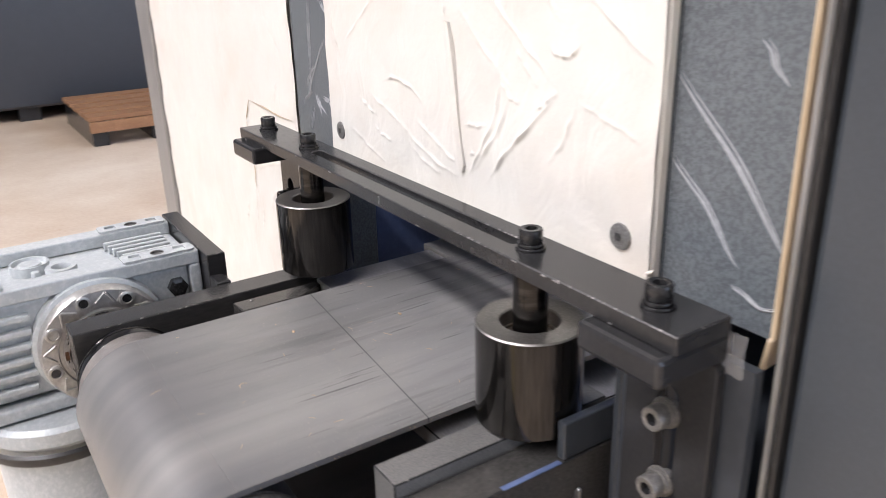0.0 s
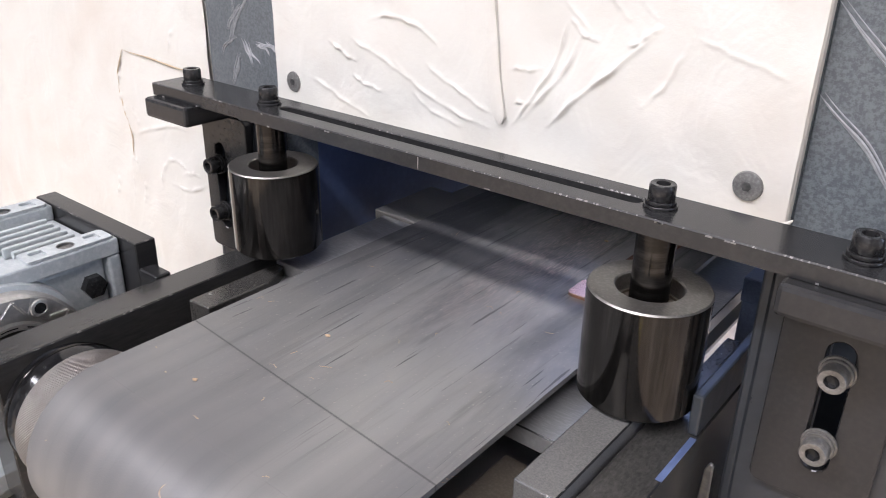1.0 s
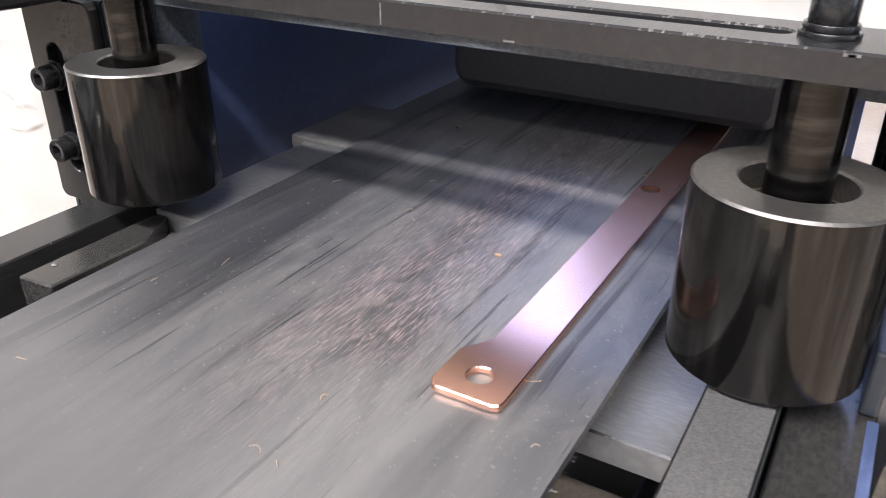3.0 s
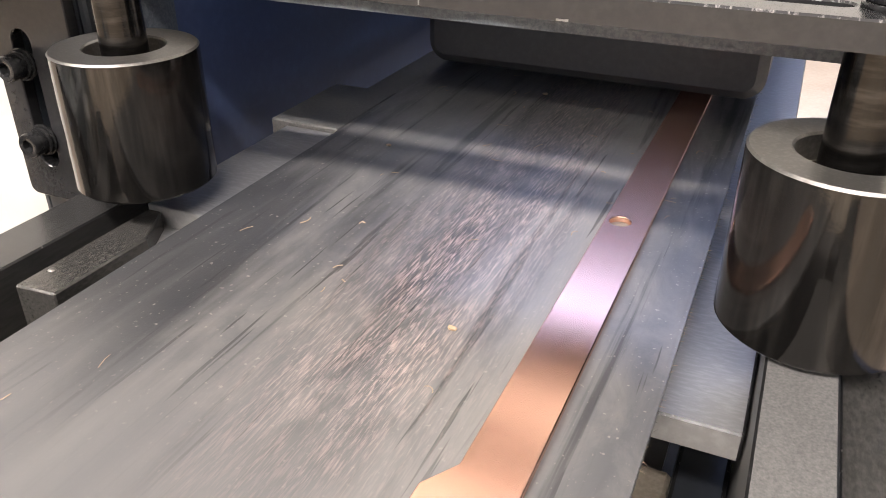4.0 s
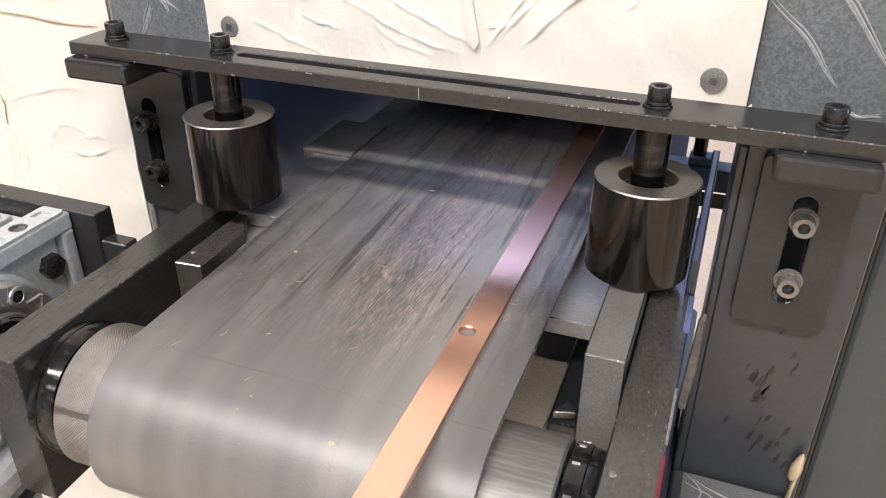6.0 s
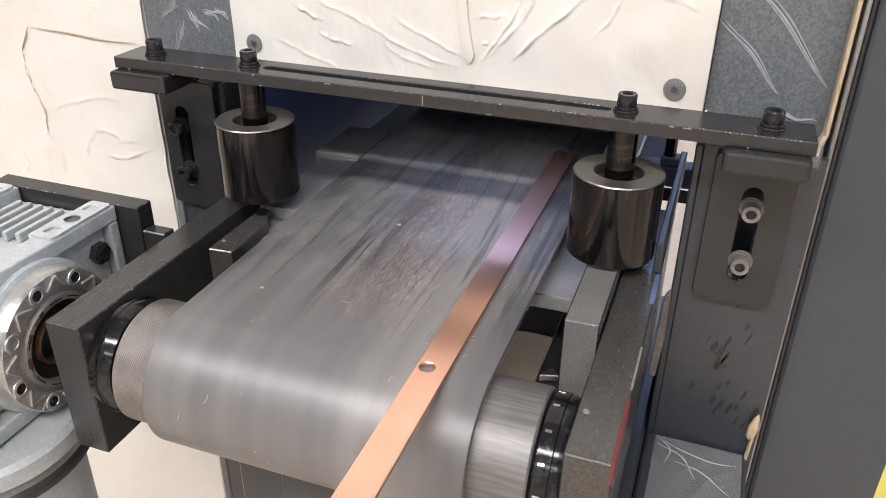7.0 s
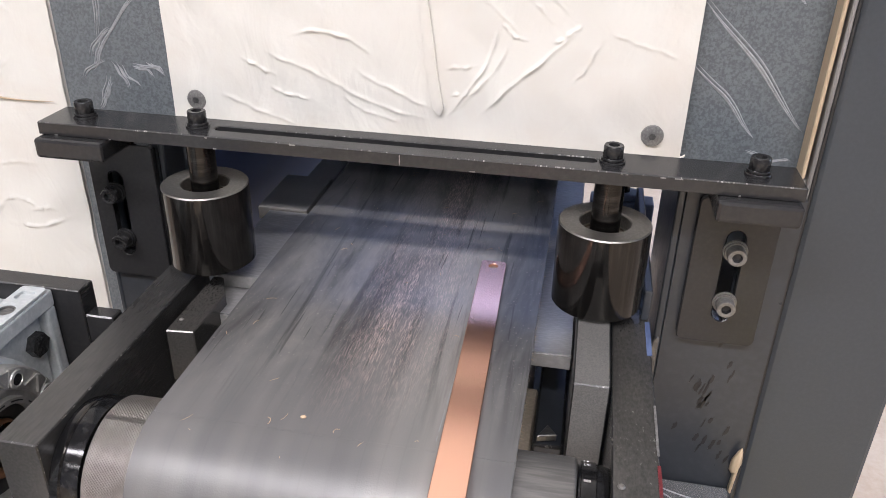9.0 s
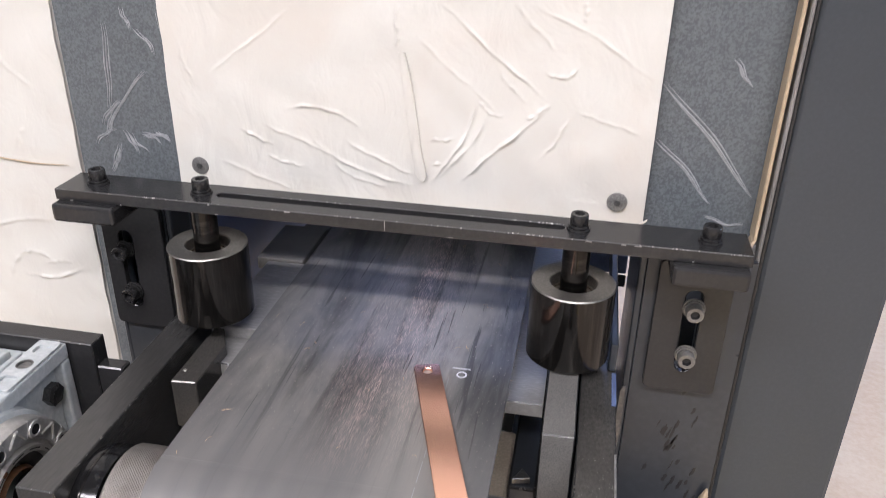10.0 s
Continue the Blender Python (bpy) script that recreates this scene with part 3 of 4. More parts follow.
PANEL_CREASES = [
    (-0.075, 1.183, -0.154, 1.124, 0.01), (-0.173, 1.154, -0.161, 1.114, -0.04), (-0.092, 1.101, -0.029, 1.092, 0.15), (-0.11, 1.09, -0.046, 1.066, 0.01),
    (-0.128, 1.085, -0.101, 1.073, -0.04), (-0.108, 1.063, -0.076, 1.057, -0.03), (-0.15, 1.057, -0.085, 1.034, 0.0), (-0.054, 1.062, -0.007, 1.046, -0.08),
    (-0.044, 1.082, 0.015, 1.057, -0.02), (-0.07, 1.08, 0.015, 1.049, -0.08), (-0.0, 1.188, 0.0, 1.154, 0.0),
]
PANEL_CREASES_EAST = [
    (0.022, 1.086, 0.049, 1.089, 0.01), (0.024, 1.051, 0.062, 1.121, -0.07), (0.03, 1.056, 0.071, 1.113, -0.06), (0.013, 1.165, 0.08, 1.108, -0.0),
    (0.03, 1.19, 0.114, 1.121, -0.01), (0.046, 1.052, 0.113, 1.117, 0.01), (0.074, 1.145, 0.098, 1.12, -0.05), (0.095, 1.107, 0.114, 1.121, -0.05),
    (0.107, 1.076, 0.13, 1.115, -0.05), (0.13, 1.117, 0.182, 1.102, 0.01), (0.083, 1.191, 0.116, 1.158, 0.0), (0.09, 1.192, 0.186, 1.141, 0.04),
    (0.108, 1.144, 0.133, 1.149, -0.23), (0.132, 1.195, 0.134, 1.178, -0.01), (0.026, 1.067, 0.044, 1.07, -0.03), (0.06, 1.121, 0.081, 1.108, -0.12),
]
panel = thing("cover_panel", (0, FACE_Y, 1.012), "cream machine cover panel in wrinkled protective film", "cover panel")
part("sheet", box(-0.186, 0.190, FACE_Y, FACE_Y + 0.0078, 1.0265, 1.85, 0.0015), FILM, panel)
part("film", film_sheet(-0.1855, 0.1895, 1.0250, 1.31, FACE_Y - 0.0008, PANEL_CREASES + PANEL_CREASES_EAST, 3, 0.0010, 0.0019, hem=0.002), FILM, panel, "wrinkled cream film over the panel")


def tab_bm(ax, az, bx, bz, y, wide):
    """A flattened upright tuck of film, square-shouldered, with a rounded lower end."""
    bm, n, rows = bmesh.new(), 20, []
    for i in range(n + 1):
        u = i / n
        left = (1 - u) * math.hypot(bx - ax, bz - az)
        w = wide * (0.55 + 0.45 * min(1, u * 2)) * math.sqrt(min(1.0, left / 0.005 + 0.05))
        px, pz = ax + (bx - ax) * u + 0.0006 * math.sin(7 * u), az + (bz - az) * u
        rows.append([bm.verts.new((px + k * w, y - h, pz)) for k, h in ((-1, 0), (-0.96, 0.0045), (-0.3, 0.0050), (0.4, 0.0049), (0.96, 0.0042), (1, 0))])
    for p, q in zip(rows, rows[1:]):
        for k in range(5):
            bm.faces.new((p[k], p[k + 1], q[k + 1], q[k]))
    bm.faces.new(rows[-1])
    bmesh.ops.recalc_face_normals(bm, faces=bm.faces)
    return bm


part("tuck", tab_bm(0.0040, 1.152, 0.0195, 1.053, FACE_Y - 0.0006, 0.0042), FILM, panel, "flattened upright tuck of film", smooth=30)

part("torn_corner", crease_bm(0.1870, 1.0262, 0.1925, 1.0375, 0.1, FACE_Y - 0.001, 0.0016), FILM, panel, "lifted torn film corner", smooth=60)


def panel_screw(x, z):
    t = thing("panel_screw", (x, FACE_Y, z), "round grey countersunk panel screw seen through film", "screw", "screws of the cover panel")
    part("head", lathe([(0, -0.0042), (0.004, -0.0042), (0.0072, -0.0036), (0.0078, -0.0024), (0.0078, -0.0012)], (x, FACE_Y, z), "y", 28), SCREW_GREY, t, smooth=40)
    part("socket", lathe([(0, -0.0046), (0.0026, -0.0046), (0.0026, -0.0043)], (x, FACE_Y, z), "y", 6), PLATE_STEEL, t, "grey hex socket")
    return t


panel_screw(-0.166, 1.0495)
panel_screw(0.169, 1.0495)

SIDE_CREASES = [
    (-0.412, 1.04, -0.293, 1.035, -0.01), (-0.412, 1.04, -0.428, 1.004, -0.1), (-0.428, 1.004, -0.42, 0.97, -0.07), (-0.42, 0.97, -0.42, 0.936, 0.07),
    (-0.412, 0.958, -0.313, 0.981, 0.06), (-0.413, 0.989, -0.401, 0.968, -0.05), (-0.428, 0.932, -0.414, 0.923, 0.3), (-0.371, 0.937, -0.324, 0.931, 0.26),
    (-0.365, 0.921, -0.298, 0.935, -0.1), (-0.34, 0.933, -0.31, 0.939, 0.09), (-0.378, 0.911, -0.356, 0.946, 0.13), (-0.458, 0.914, -0.466, 0.882, 0.14),
    (-0.425, 0.924, -0.433, 0.884, 0.02), (-0.324, 1.07, -0.341, 1.045, -0.09), (-0.411, 0.915, -0.417, 0.887, 0.09), (-0.31, 1.1, -0.35, 1.15, 0.1),
]
side = thing("side_cover", (-0.5, FACE_Y, 0.1), "tall cream side cover wrapped in loose peeling film", "cover panel")
part("sheet", box(-0.79, -0.2825, FACE_Y + 0.010, FACE_Y + 0.03, 0.1, 1.9, 0.002), FILM, side)
part("film", film_sheet(-0.789, -0.283, 0.62, 1.31, FACE_Y + 0.008, SIDE_CREASES, 5, 0.0016, 0.0022), FILM, side, "loose wrinkled cream film")
for fold in SIDE_CREASES[:4]:
    part("torn_edge", crease_bm(*fold, FACE_Y + 0.0050, 0.0009), TAPE, side, "yellowed torn film edge", smooth=60)
part("corner_trim", box(-0.86, -0.791, FACE_Y + 0.002, FACE_Y + 0.05, 0.1, 1.9, 0.004, 2), TRIM_GREY, side, "grey aluminium corner trim")


STILE_CREASES_RIGHT = [
    (0.191, 1.139, 0.266, 1.058, 0.02), (0.191, 1.097, 0.236, 1.051, 0.03), (0.237, 1.158, 0.25, 1.14, 0), (0.235, 1.04, 0.263, 1.036, -0.1),
]
STILE_CREASES_LEFT = [
    (-0.214, 1.153, -0.199, 1.136, 0.1), (-0.252, 1.065, -0.209, 1.122, 0.05), (-0.24, 1.158, -0.247, 1.089, 0.03), (-0.223, 1.169, -0.217, 1.155, 0),
    (-0.192, 1.169, -0.189, 1.112, 0.05), (-0.252, 1.033, -0.241, 1.055, 0), (-0.232, 1.067, -0.217, 1.054, -0.1), (-0.219, 1.068, -0.196, 1.064, 0.1),
    (-0.254, 1.074, -0.234, 1.096, 0.1), (-0.264, 1.055, -0.244, 1.071, 0.1), (-0.237, 1.069, -0.227, 1.051, 0.05), (-0.22, 1.066, -0.205, 1.062, 0.15), (-0.243, 1.058, -0.254, 1.033, 0.04), (-0.208, 1.07, -0.196, 1.065, 0.1), (-0.243, 1.087, -0.255, 1.064, 0.06),
]
for film_name, x0, x1, folds in (("stile_film", 0.1905, 0.2660, STILE_CREASES_RIGHT), ("stile_film", -0.281, -0.1905, STILE_CREASES_LEFT)):
    t = thing(film_name, ((x0 + x1) / 2, FACE_Y, 1.036), "clear protective film with milky folds on the stile", "film")
    y = FACE_Y + 0.0078
    for ax, az, bx, bz, bow in folds:
        for k in (-1, 0, 1):
            slip = 0.0016 * k
            part("fold", crease_bm(ax + slip, az + abs(slip), bx + 0.7 * slip, bz - 0.5 * slip, bow + 0.012 * k, y, 0.0009 - 0.0003 * abs(k) if x0 > 0 else 0.0006), CREASE, t, smooth=60)

# ---- posts and slotted brackets ----
def slot_outline(x, z0, z1, r, n=8):
    return [(x + r * math.cos(radians(180 * i / n)), z1 + r * math.sin(radians(180 * i / n))) for i in range(n + 1)] + \
           [(x - r * math.cos(radians(180 * i / n)), z0 - r * math.sin(radians(180 * i / n))) for i in range(n + 1)]


post = thing("bracket_post", (0.232, 0.06, 0), "dark grey painted steel post with rubbed stains", "machine post", "posts beside the inlet")
part("front_face", prism([(0.196, 0.0), (0.2735, 0.0), (0.2735, 1.0195), (0.196, 1.0195)], 0.0275, 0.0335, "y", 0.0, holes=[slot_outline(0.2325, 0.930, 0.990, 0.0062)]), POST_PAINT, post)
part("back_face", box(0.196, 0.2735, 0.119, 0.125, 0.0, 1.0195, 0.0012), POST_PAINT, post)
part("side_face", box(0.190, 0.1958, 0.0275, 0.125, 0.0, 1.0195, 0.0012), POST_PAINT, post)
post = thing("bracket_post", (-0.232, 0.06, 0), "narrow dark painted steel post behind the bracket", "machine post", "posts beside the inlet")
part("front_face", prism([(-0.245, 0.0), (-0.1935, 0.0), (-0.1935, 1.0195), (-0.245, 1.0195)], 0.0275, 0.0335, "y", 0.0, holes=[slot_outline(-0.2285, 0.930, 0.990, 0.0062)]), POST_PAINT, post)
part("outer_face", box(-0.2500, -0.2452, 0.0275, 0.0570, 0.0, 1.0195, 0.0012), POST_PAINT, post)
part("back_face", box(-0.245, -0.1935, 0.0500, 0.0570, 0.0, 1.0195, 0.0012), POST_PAINT, post)
part("side_face", box(-0.1933, -0.188, 0.0275, 0.057, 0.0, 1.0195, 0.0012), POST_PAINT, post)


part("film_hem", film_sheet(0.252, 0.2685, 1.014, 1.036, 0.0262, [(0.253, 1.034, 0.267, 1.016, 0.1), (0.256, 1.035, 0.262, 1.015, -0.1)], 9, 0.0012, 0.004), CLEAR, next(o for o in scene.objects if o.name.startswith("bracket_post") and o.location.x > 0), "lifted clear film hem")

smears = random.Random(8)
right_post = next(o for o in scene.objects if o.name.startswith("bracket_post") and o.location.x > 0)
for k in range(26):
    cx, cz = 0.236 + smears.gauss(0, 0.007), 0.838 + smears.gauss(0, 0.024)
    if k > 21:
        cx, cz = 0.256 + smears.gauss(0, 0.003), 0.815 + smears.gauss(0, 0.012)
    tall, wide = smears.uniform(0.002, 0.008), smears.uniform(0.0006, 0.0020)
    ring = []
    for i in range(14):
        a = 2 * math.pi * i / 14
        q = smears.uniform(0.55, 1.1)
        ring.append((cx + wide * q * math.cos(a) + 0.25 * tall * math.sin(a), cz + tall * q * math.sin(a)))
    part("smudge", prism(ring, 0.0272, 0.0274, "y"), SMUDGE, right_post, "dark greasy smudge")


def slotted_bracket(x0, x1, slot_x, tab0, tab1):
    t = thing("slotted_bracket", ((x0 + x1) / 2, 0.02, 0.905), "black steel angle bracket with a vertical slot", "bracket", "slotted brackets under the crossbar")
    part("upright_plate", prism(rounded(x0, x1, 0.905, 1.0192, 0.005), 0.0205, 0.0272, "y", 0.0006, holes=[slot_outline(slot_x, 0.930, 0.990, 0.0062)]), [BLACK_STEEL], t)
    part("tab", box(tab0, tab1, -0.020, 0.0272, 1.0195, 1.0345, 0.0026, 2), BLACK_STEEL, t)
    return t


slotted_bracket(0.2045, 0.2590, 0.2325, 0.2080, 0.2595)
slotted_bracket(-0.2490, -0.1945, -0.2285, -0.2600, -0.2080)


def cap_bolt(name, label, group, steel, washer_steel, r=0.0065, h=0.008):
    """A socket head bolt along +z with spring and flat washer, foot at the origin."""
    t = thing(name, (0, 0, 0), label, "bolt", group)
    part("washer", lathe([(0.0045, 0), (0.0082, 0), (0.0084, 0.0003), (0.0084, 0.0013), (0.0082, 0.0016), (0.0045, 0.0016)], (0, 0, 0), "z", 28), washer_steel, t, "flat washer", smooth=40)
    ring = lathe([(0.0045, 0.0018), (0.0073, 0.0018), (0.0075, 0.0022), (0.0075, 0.0034), (0.0073, 0.0037), (0.0045, 0.0037)], (0, 0, 0), "z", 28)
    part("spring_washer", ring, washer_steel, t, smooth=40)
    s, b = 0.0037, r
    head = lathe([(b * 0.96, s), (b, s + 0.0004), (b, s + h - 0.0009), (b * 0.92, s + h), (0.0038, s + h), (0.0034, s + h - 0.0002)], (0, 0, 0), "z", 36)
    part("head", head, steel, t, smooth=40)
    part("socket", lathe([(0.0035, s + h - 0.0001), (0.0033, s + h - 0.0035), (0, s + h - 0.0040)], (0, 0, 0), "z", 6), BLACK_STEEL, t, "hex socket")
    part("shank", lathe([(0.0044, s + 0.001), (0.0044, -0.006), (0, -0.006)], (0, 0, 0), "z", 16), steel, t)
    return t


BAR_TOP, BAR_LOW = 1.0440, 1.0350
bar_bolt = cap_bolt("socket_bolt", "black socket head bolt with washers on the crossbar", "bolts of the crossbar", BOLT_STEEL, BOLT_STEEL)
bar_bolt.matrix_basis = pose(-0.2330, AXIS_Y, BAR_TOP, 0, 0, 20)
for bolt_x, bolt_turn in ((-0.1460, 5), (0.1425, 40), (0.2335, 12)):
    copy_thing(bar_bolt, pose(bolt_x, AXIS_Y, BAR_TOP, 0, 0, bolt_turn))
slot_bolt = cap_bolt("slot_bolt", "grey socket head bolt with washers in a bracket slot", "bolts of the right bracket slot", ZINC_STEEL, ZINC_STEEL)
slot_bolt.matrix_basis = pose(0.2330, 0.0203, 0.9815, 90, 0, 0)
copy_thing(slot_bolt, pose(0.2330, 0.0203, 0.9405, 90, 14, 0))
dark_bolt = cap_bolt("slot_bolt", "black socket head bolt with washers in a bracket slot", "bolts of the left bracket slot", BOLT_STEEL, BOLT_STEEL)
dark_bolt.matrix_basis = pose(-0.2295, 0.0203, 0.9790, 90, 10, 0)
copy_thing(dark_bolt, pose(-0.2275, 0.0203, 0.9395, 90, 25, 0))

# ---- crossbar ----
bar_holes = [rounded(-0.133, 0.133, 0.0020, 0.0110, 0.0044)]
bar_bm = prism(rounded(-0.2600, 0.2605, -0.0115, 0.0245, 0.0008, 2), BAR_LOW, BAR_TOP, "z", 0.0, holes=bar_holes)
rim_edges = [e for e in bar_bm.edges if len(e.link_faces) == 2 and e.calc_face_angle(0) > 0.9 and all(abs(v.co.z - BAR_TOP) < 1e-5 for v in e.verts)]
for f in bmesh.ops.bevel(bar_bm, geom=rim_edges, offset=0.0007, segments=1, affect="EDGES", profile=0.5)["faces"]:
    f.material_index = 1
crossbar = thing("crossbar", (0, AXIS_Y, BAR_LOW), "long black steel crossbar with a slot and worn edges", "crossbar")
part("bar", bar_bm, [BLACK_STEEL, EDGE_STEEL], crossbar)
nicks = random.Random(4)
for k in range(11):
    nx, w = nicks.uniform(-0.25, 0.25), nicks.uniform(0.0006, 0.0026)
    nz = BAR_TOP - nicks.choice((0.0009, 0.0010, 0.0085))
    part("nick", box(nx - w, nx + w, -0.01168, -0.0113, nz - nicks.uniform(0.0003, 0.0007), nz + 0.0003), NICK, crossbar)
part("scratch", box(0.0040, 0.0045, -0.01165, -0.0113, BAR_LOW + 0.0005, BAR_TOP - 0.0012), NICK, crossbar, "pale upright scratch")


# ---- upright guide rollers ----
def guide_roller(x):
    y, z0, z1, r = AXIS_Y, 0.9390, 1.0010, 0.0315
    t = thing("guide_roller", (x, y, z0), "polished black steel guide roller on an upright shaft", "guide roller", "guide rollers under the crossbar")
    part("barrel", lathe([(0.012, z0), (r - 0.0012, z0), (r, z0 + 0.0012), (r, z1 - 0.0009)], (x, y, 0), "z", 72), ROLLER_STEEL, t, smooth=30)
    part("end_ring", lathe([(r, z1 - 0.0009), (r - 0.0008, z1), (0.0180, z1), (0.0172, z1 - 0.0008), (0.0172, z1 - 0.010)], (x, y, 0), "z", 72), RING_STEEL, t, "bright turned steel end ring", smooth=30)
    part("bearing", lathe([(0.0172, z1 - 0.0095), (0.0155, z1 - 0.0093), (0.0153, z1 - 0.0105), (0.0128, z1 - 0.0105), (0.0126, z1 - 0.0090), (0.0106, z1 - 0.0090)], (x, y, 0), "z", 48), BEARING, t, "recessed tan-stained bearing", smooth=30)
    part("shaft", lathe([(0, z0 - 0.001), (0.0100, z0 - 0.001), (0.0100, BAR_LOW - 0.0008), (0.0094, BAR_LOW - 0.0001), (0, BAR_LOW - 0.0001)], (x, y, 0), "z", 40), SHAFT_STEEL, t, "dark steel shaft", smooth=30)
    return t


guide_roller(-0.1465)
guide_roller(0.1430)

# ---- conveyor frame ----
left_rail = thing("conveyor_rail", (-0.173, 0, 0.82), "blackened steel conveyor side rail with rubbed top", "conveyor rail", "conveyor side rails")
part("bar", box(-0.1870, -0.1600, -0.1970, 0.020, 0.8200, 0.9250, 0.0008, 1, True), [BLACK_RAIL, EDGE_STEEL], left_rail)
part("foot", box(-0.150, -0.130, 0.02, 0.06, 0.0, 0.80, 0.002), BLACK_RAIL, left_rail)
right_rail = thing("conveyor_rail", (0.169, 0, 0.82), "blackened steel conveyor side rail with dusty top", "conveyor rail", "conveyor side rails")
part("bar", box(0.1555, 0.1815, -0.2020, 0.110, 0.8200, 0.9290, 0.0008, 1, True), [SIDE_RAIL, EDGE_STEEL], right_rail)
part("red_mark", box(0.1800, 0.1819, -0.2021, -0.146, 0.9150, 0.9293), RED_PAINT, right_rail, "rubbed red paint along the edge")
# pale strip paints the white highlight along this edge
part("rub", box(0.1803, 0.1817, -0.138, -0.094, 0.9288, 0.9293), NICK, right_rail, "bright highlight painted along the rail edge")
# thin blue strip stands in for a bluish reflection on the rail top
part("blue_mark", box(0.1785, 0.1819, -0.042, -0.001, 0.9291, 0.9294), BLUE_REFLECTION, right_rail, "blue reflection painted on the rubbed rail edge")

single("side_plate", box(0.1755, 0.1812, 0.0005, 0.186, 0.9295, 0.9535, 0.0012, 2, True), [POST_PAINT, POST_PAINT], "dark upright steel plate on the rail", "steel plate")
single("guide_block", prism([(-0.1480, -0.0730), (-0.1280, -0.0715), (-0.1275, -0.020), (-0.1400, 0.004), (-0.1480, 0.004)], 0.880, 0.9230, "z", 0.0008), SIDE_RAIL, "black steel guide block beside the belt", "guide block", "guide blocks")
single("guide_block", box(0.1315, 0.1540, -0.0925, 0.060, 0.8450, 0.9370, 0.0008, 1, True), [DUSTY_RAIL, EDGE_STEEL], "black steel guide block under the roller", "guide block", "guide blocks")
single("belt_table", box(-0.150, 0.1305, -0.0320, 0.52, 0.9020, 0.9140, 0.0008, 1, True), [TABLE_STEEL, EDGE_STEEL], "bare steel slide plate under the belt", "slide plate")
single("table_rib", box(-0.1605, -0.1140, 0.1240, 0.20, 0.9145, 0.9275, 0.0008), DUSTY_RAIL, "small steel block on the slide plate", "steel block")
single("table_edge", box(-0.1490, -0.1090, 0.0045, 0.1235, 0.9145, 0.9250, 0.0006), TABLE_STEEL, "thin steel strip beside the belt", "steel strip")
single("table_edge", box(-0.1440, -0.1150, 0.2005, 0.50, 0.9145, 0.9225, 0.0006), DUSTY_RAIL, "thin steel strip beside the belt", "steel strip")
single("cross_tie", box(0.1095, 0.1310, -0.062, 0.06, 0.780, 0.858, 0.002, 2, True), [POST_PAINT, EDGE_STEEL], "dark steel box under the belt", "steel box")
single("wood_pad", box(0.060, 0.1090, -0.092, 0.012, 0.800, 0.850, 0.002), TAN, "worn tan pad below the belt", "pad")
single("rib_bracket", prism([(0.112, -0.060), (0.126, -0.056), (0.119, -0.046)], 0.8585, 0.864, "z", 0.0006), PLATE_STEEL, "small triangular bare steel gusset", "gusset")
single("machine_bed", box(-0.13, 0.1890, -0.10, 0.25, 0.60, 0.765, 0.003), POST_PAINT, "dark painted machine bed under the conveyor", "machine bed")
single("support_column", box(-0.075, -0.02, -0.12, -0.105, 0.0, 0.80, 0.002), POST_PAINT, "dark steel support column under the conveyor", "support column")
base_box = thing("base_box", (0.23, 0.0, 0.0), "dark painted base box with a wrinkled clear film scrap", "base box")
part("box", box(0.1900, 0.2700, -0.06, 0.0270, 0.0, 0.7640, 0.002), POST_PAINT, base_box)
part("clear_film", film_sheet(0.198, 0.266, -0.055, 0.022, 0, [(0.20, 0.0, 0.26, -0.03, 0.1), (0.21, -0.04, 0.25, 0.01, 0.1), (0.20, 0.015, 0.23, -0.02, -0.2), (0.23, -0.05, 0.262, 0.0, 0.1)], 7, 0.0018, 0.006), CLEAR, base_box, "scrap of wrinkled clear film")
film_ob = bpy.data.objects["clear_film"]
FLAT = Matrix(((1, 0, 0, 0), (0, 0, 1, 0), (0, -1, 0, 0.7668), (0, 0, 0, 1)))
for fold in ((0.200, 0.012, 0.232, -0.020, 0.15), (0.205, 0.018, 0.262, 0.006, -0.12), (0.215, -0.004, 0.258, -0.030, 0.1), (0.201, 0.020, 0.208, -0.010, 0.2)):
    part("fold", moved(crease_bm(*fold, 0, 0.0008), FLAT), CREASE, base_box, "milky film fold", smooth=60)
film_ob.data.transform(Matrix(((1, 0, 0, 0), (0, 0, 1, 0), (0, -1, 0, 0.7655), (0, 0, 0, 1))))
leaf_line = [(0.1838, 0.8400), (0.1862, 0.8365), (0.1895, 0.8375), (0.1915, 0.8700), (0.1910, 0.9140), (0.1890, 0.9150), (0.1868, 0.9100)]
single("side_leaf", prism(leaf_line, 0.004, 0.0065, "y", 0.0006), PLATE_STEEL, "thin bare steel leaf beside the rail", "steel leaf")
inlet = thing("inlet_bracket", (0.17, 0.20, 0.77), "blue-grey painted bracket inside the inlet", "bracket")
part("foot", box(0.136, 0.150, 0.195, 0.212, 0.765, 0.9145, 0.001), INLET_BLUE, inlet)
part("body", box(0.136, 0.1935, 0.190, 0.212, 0.9150, 0.9345, 0.0015, 2), INLET_BLUE, inlet)
part("step", box(0.158, 0.1800, 0.192, 0.210, 0.9347, 0.9420, 0.0015, 2), INLET_BLUE, inlet)
part("rod", lathe([(0, 0.9422), (0.0055, 0.9422), (0.0055, 1.03), (0, 1.03)], (0.1655, 0.201, 0), "z", 20), SHAFT_STEEL, inlet, "black upright rod", smooth=40)
part("cross_bar", box(0.1500, 0.1935, 0.187, 0.1895, 0.9020, 0.9148, 0.0008), BLACK_STEEL, inlet, "black cross bar")

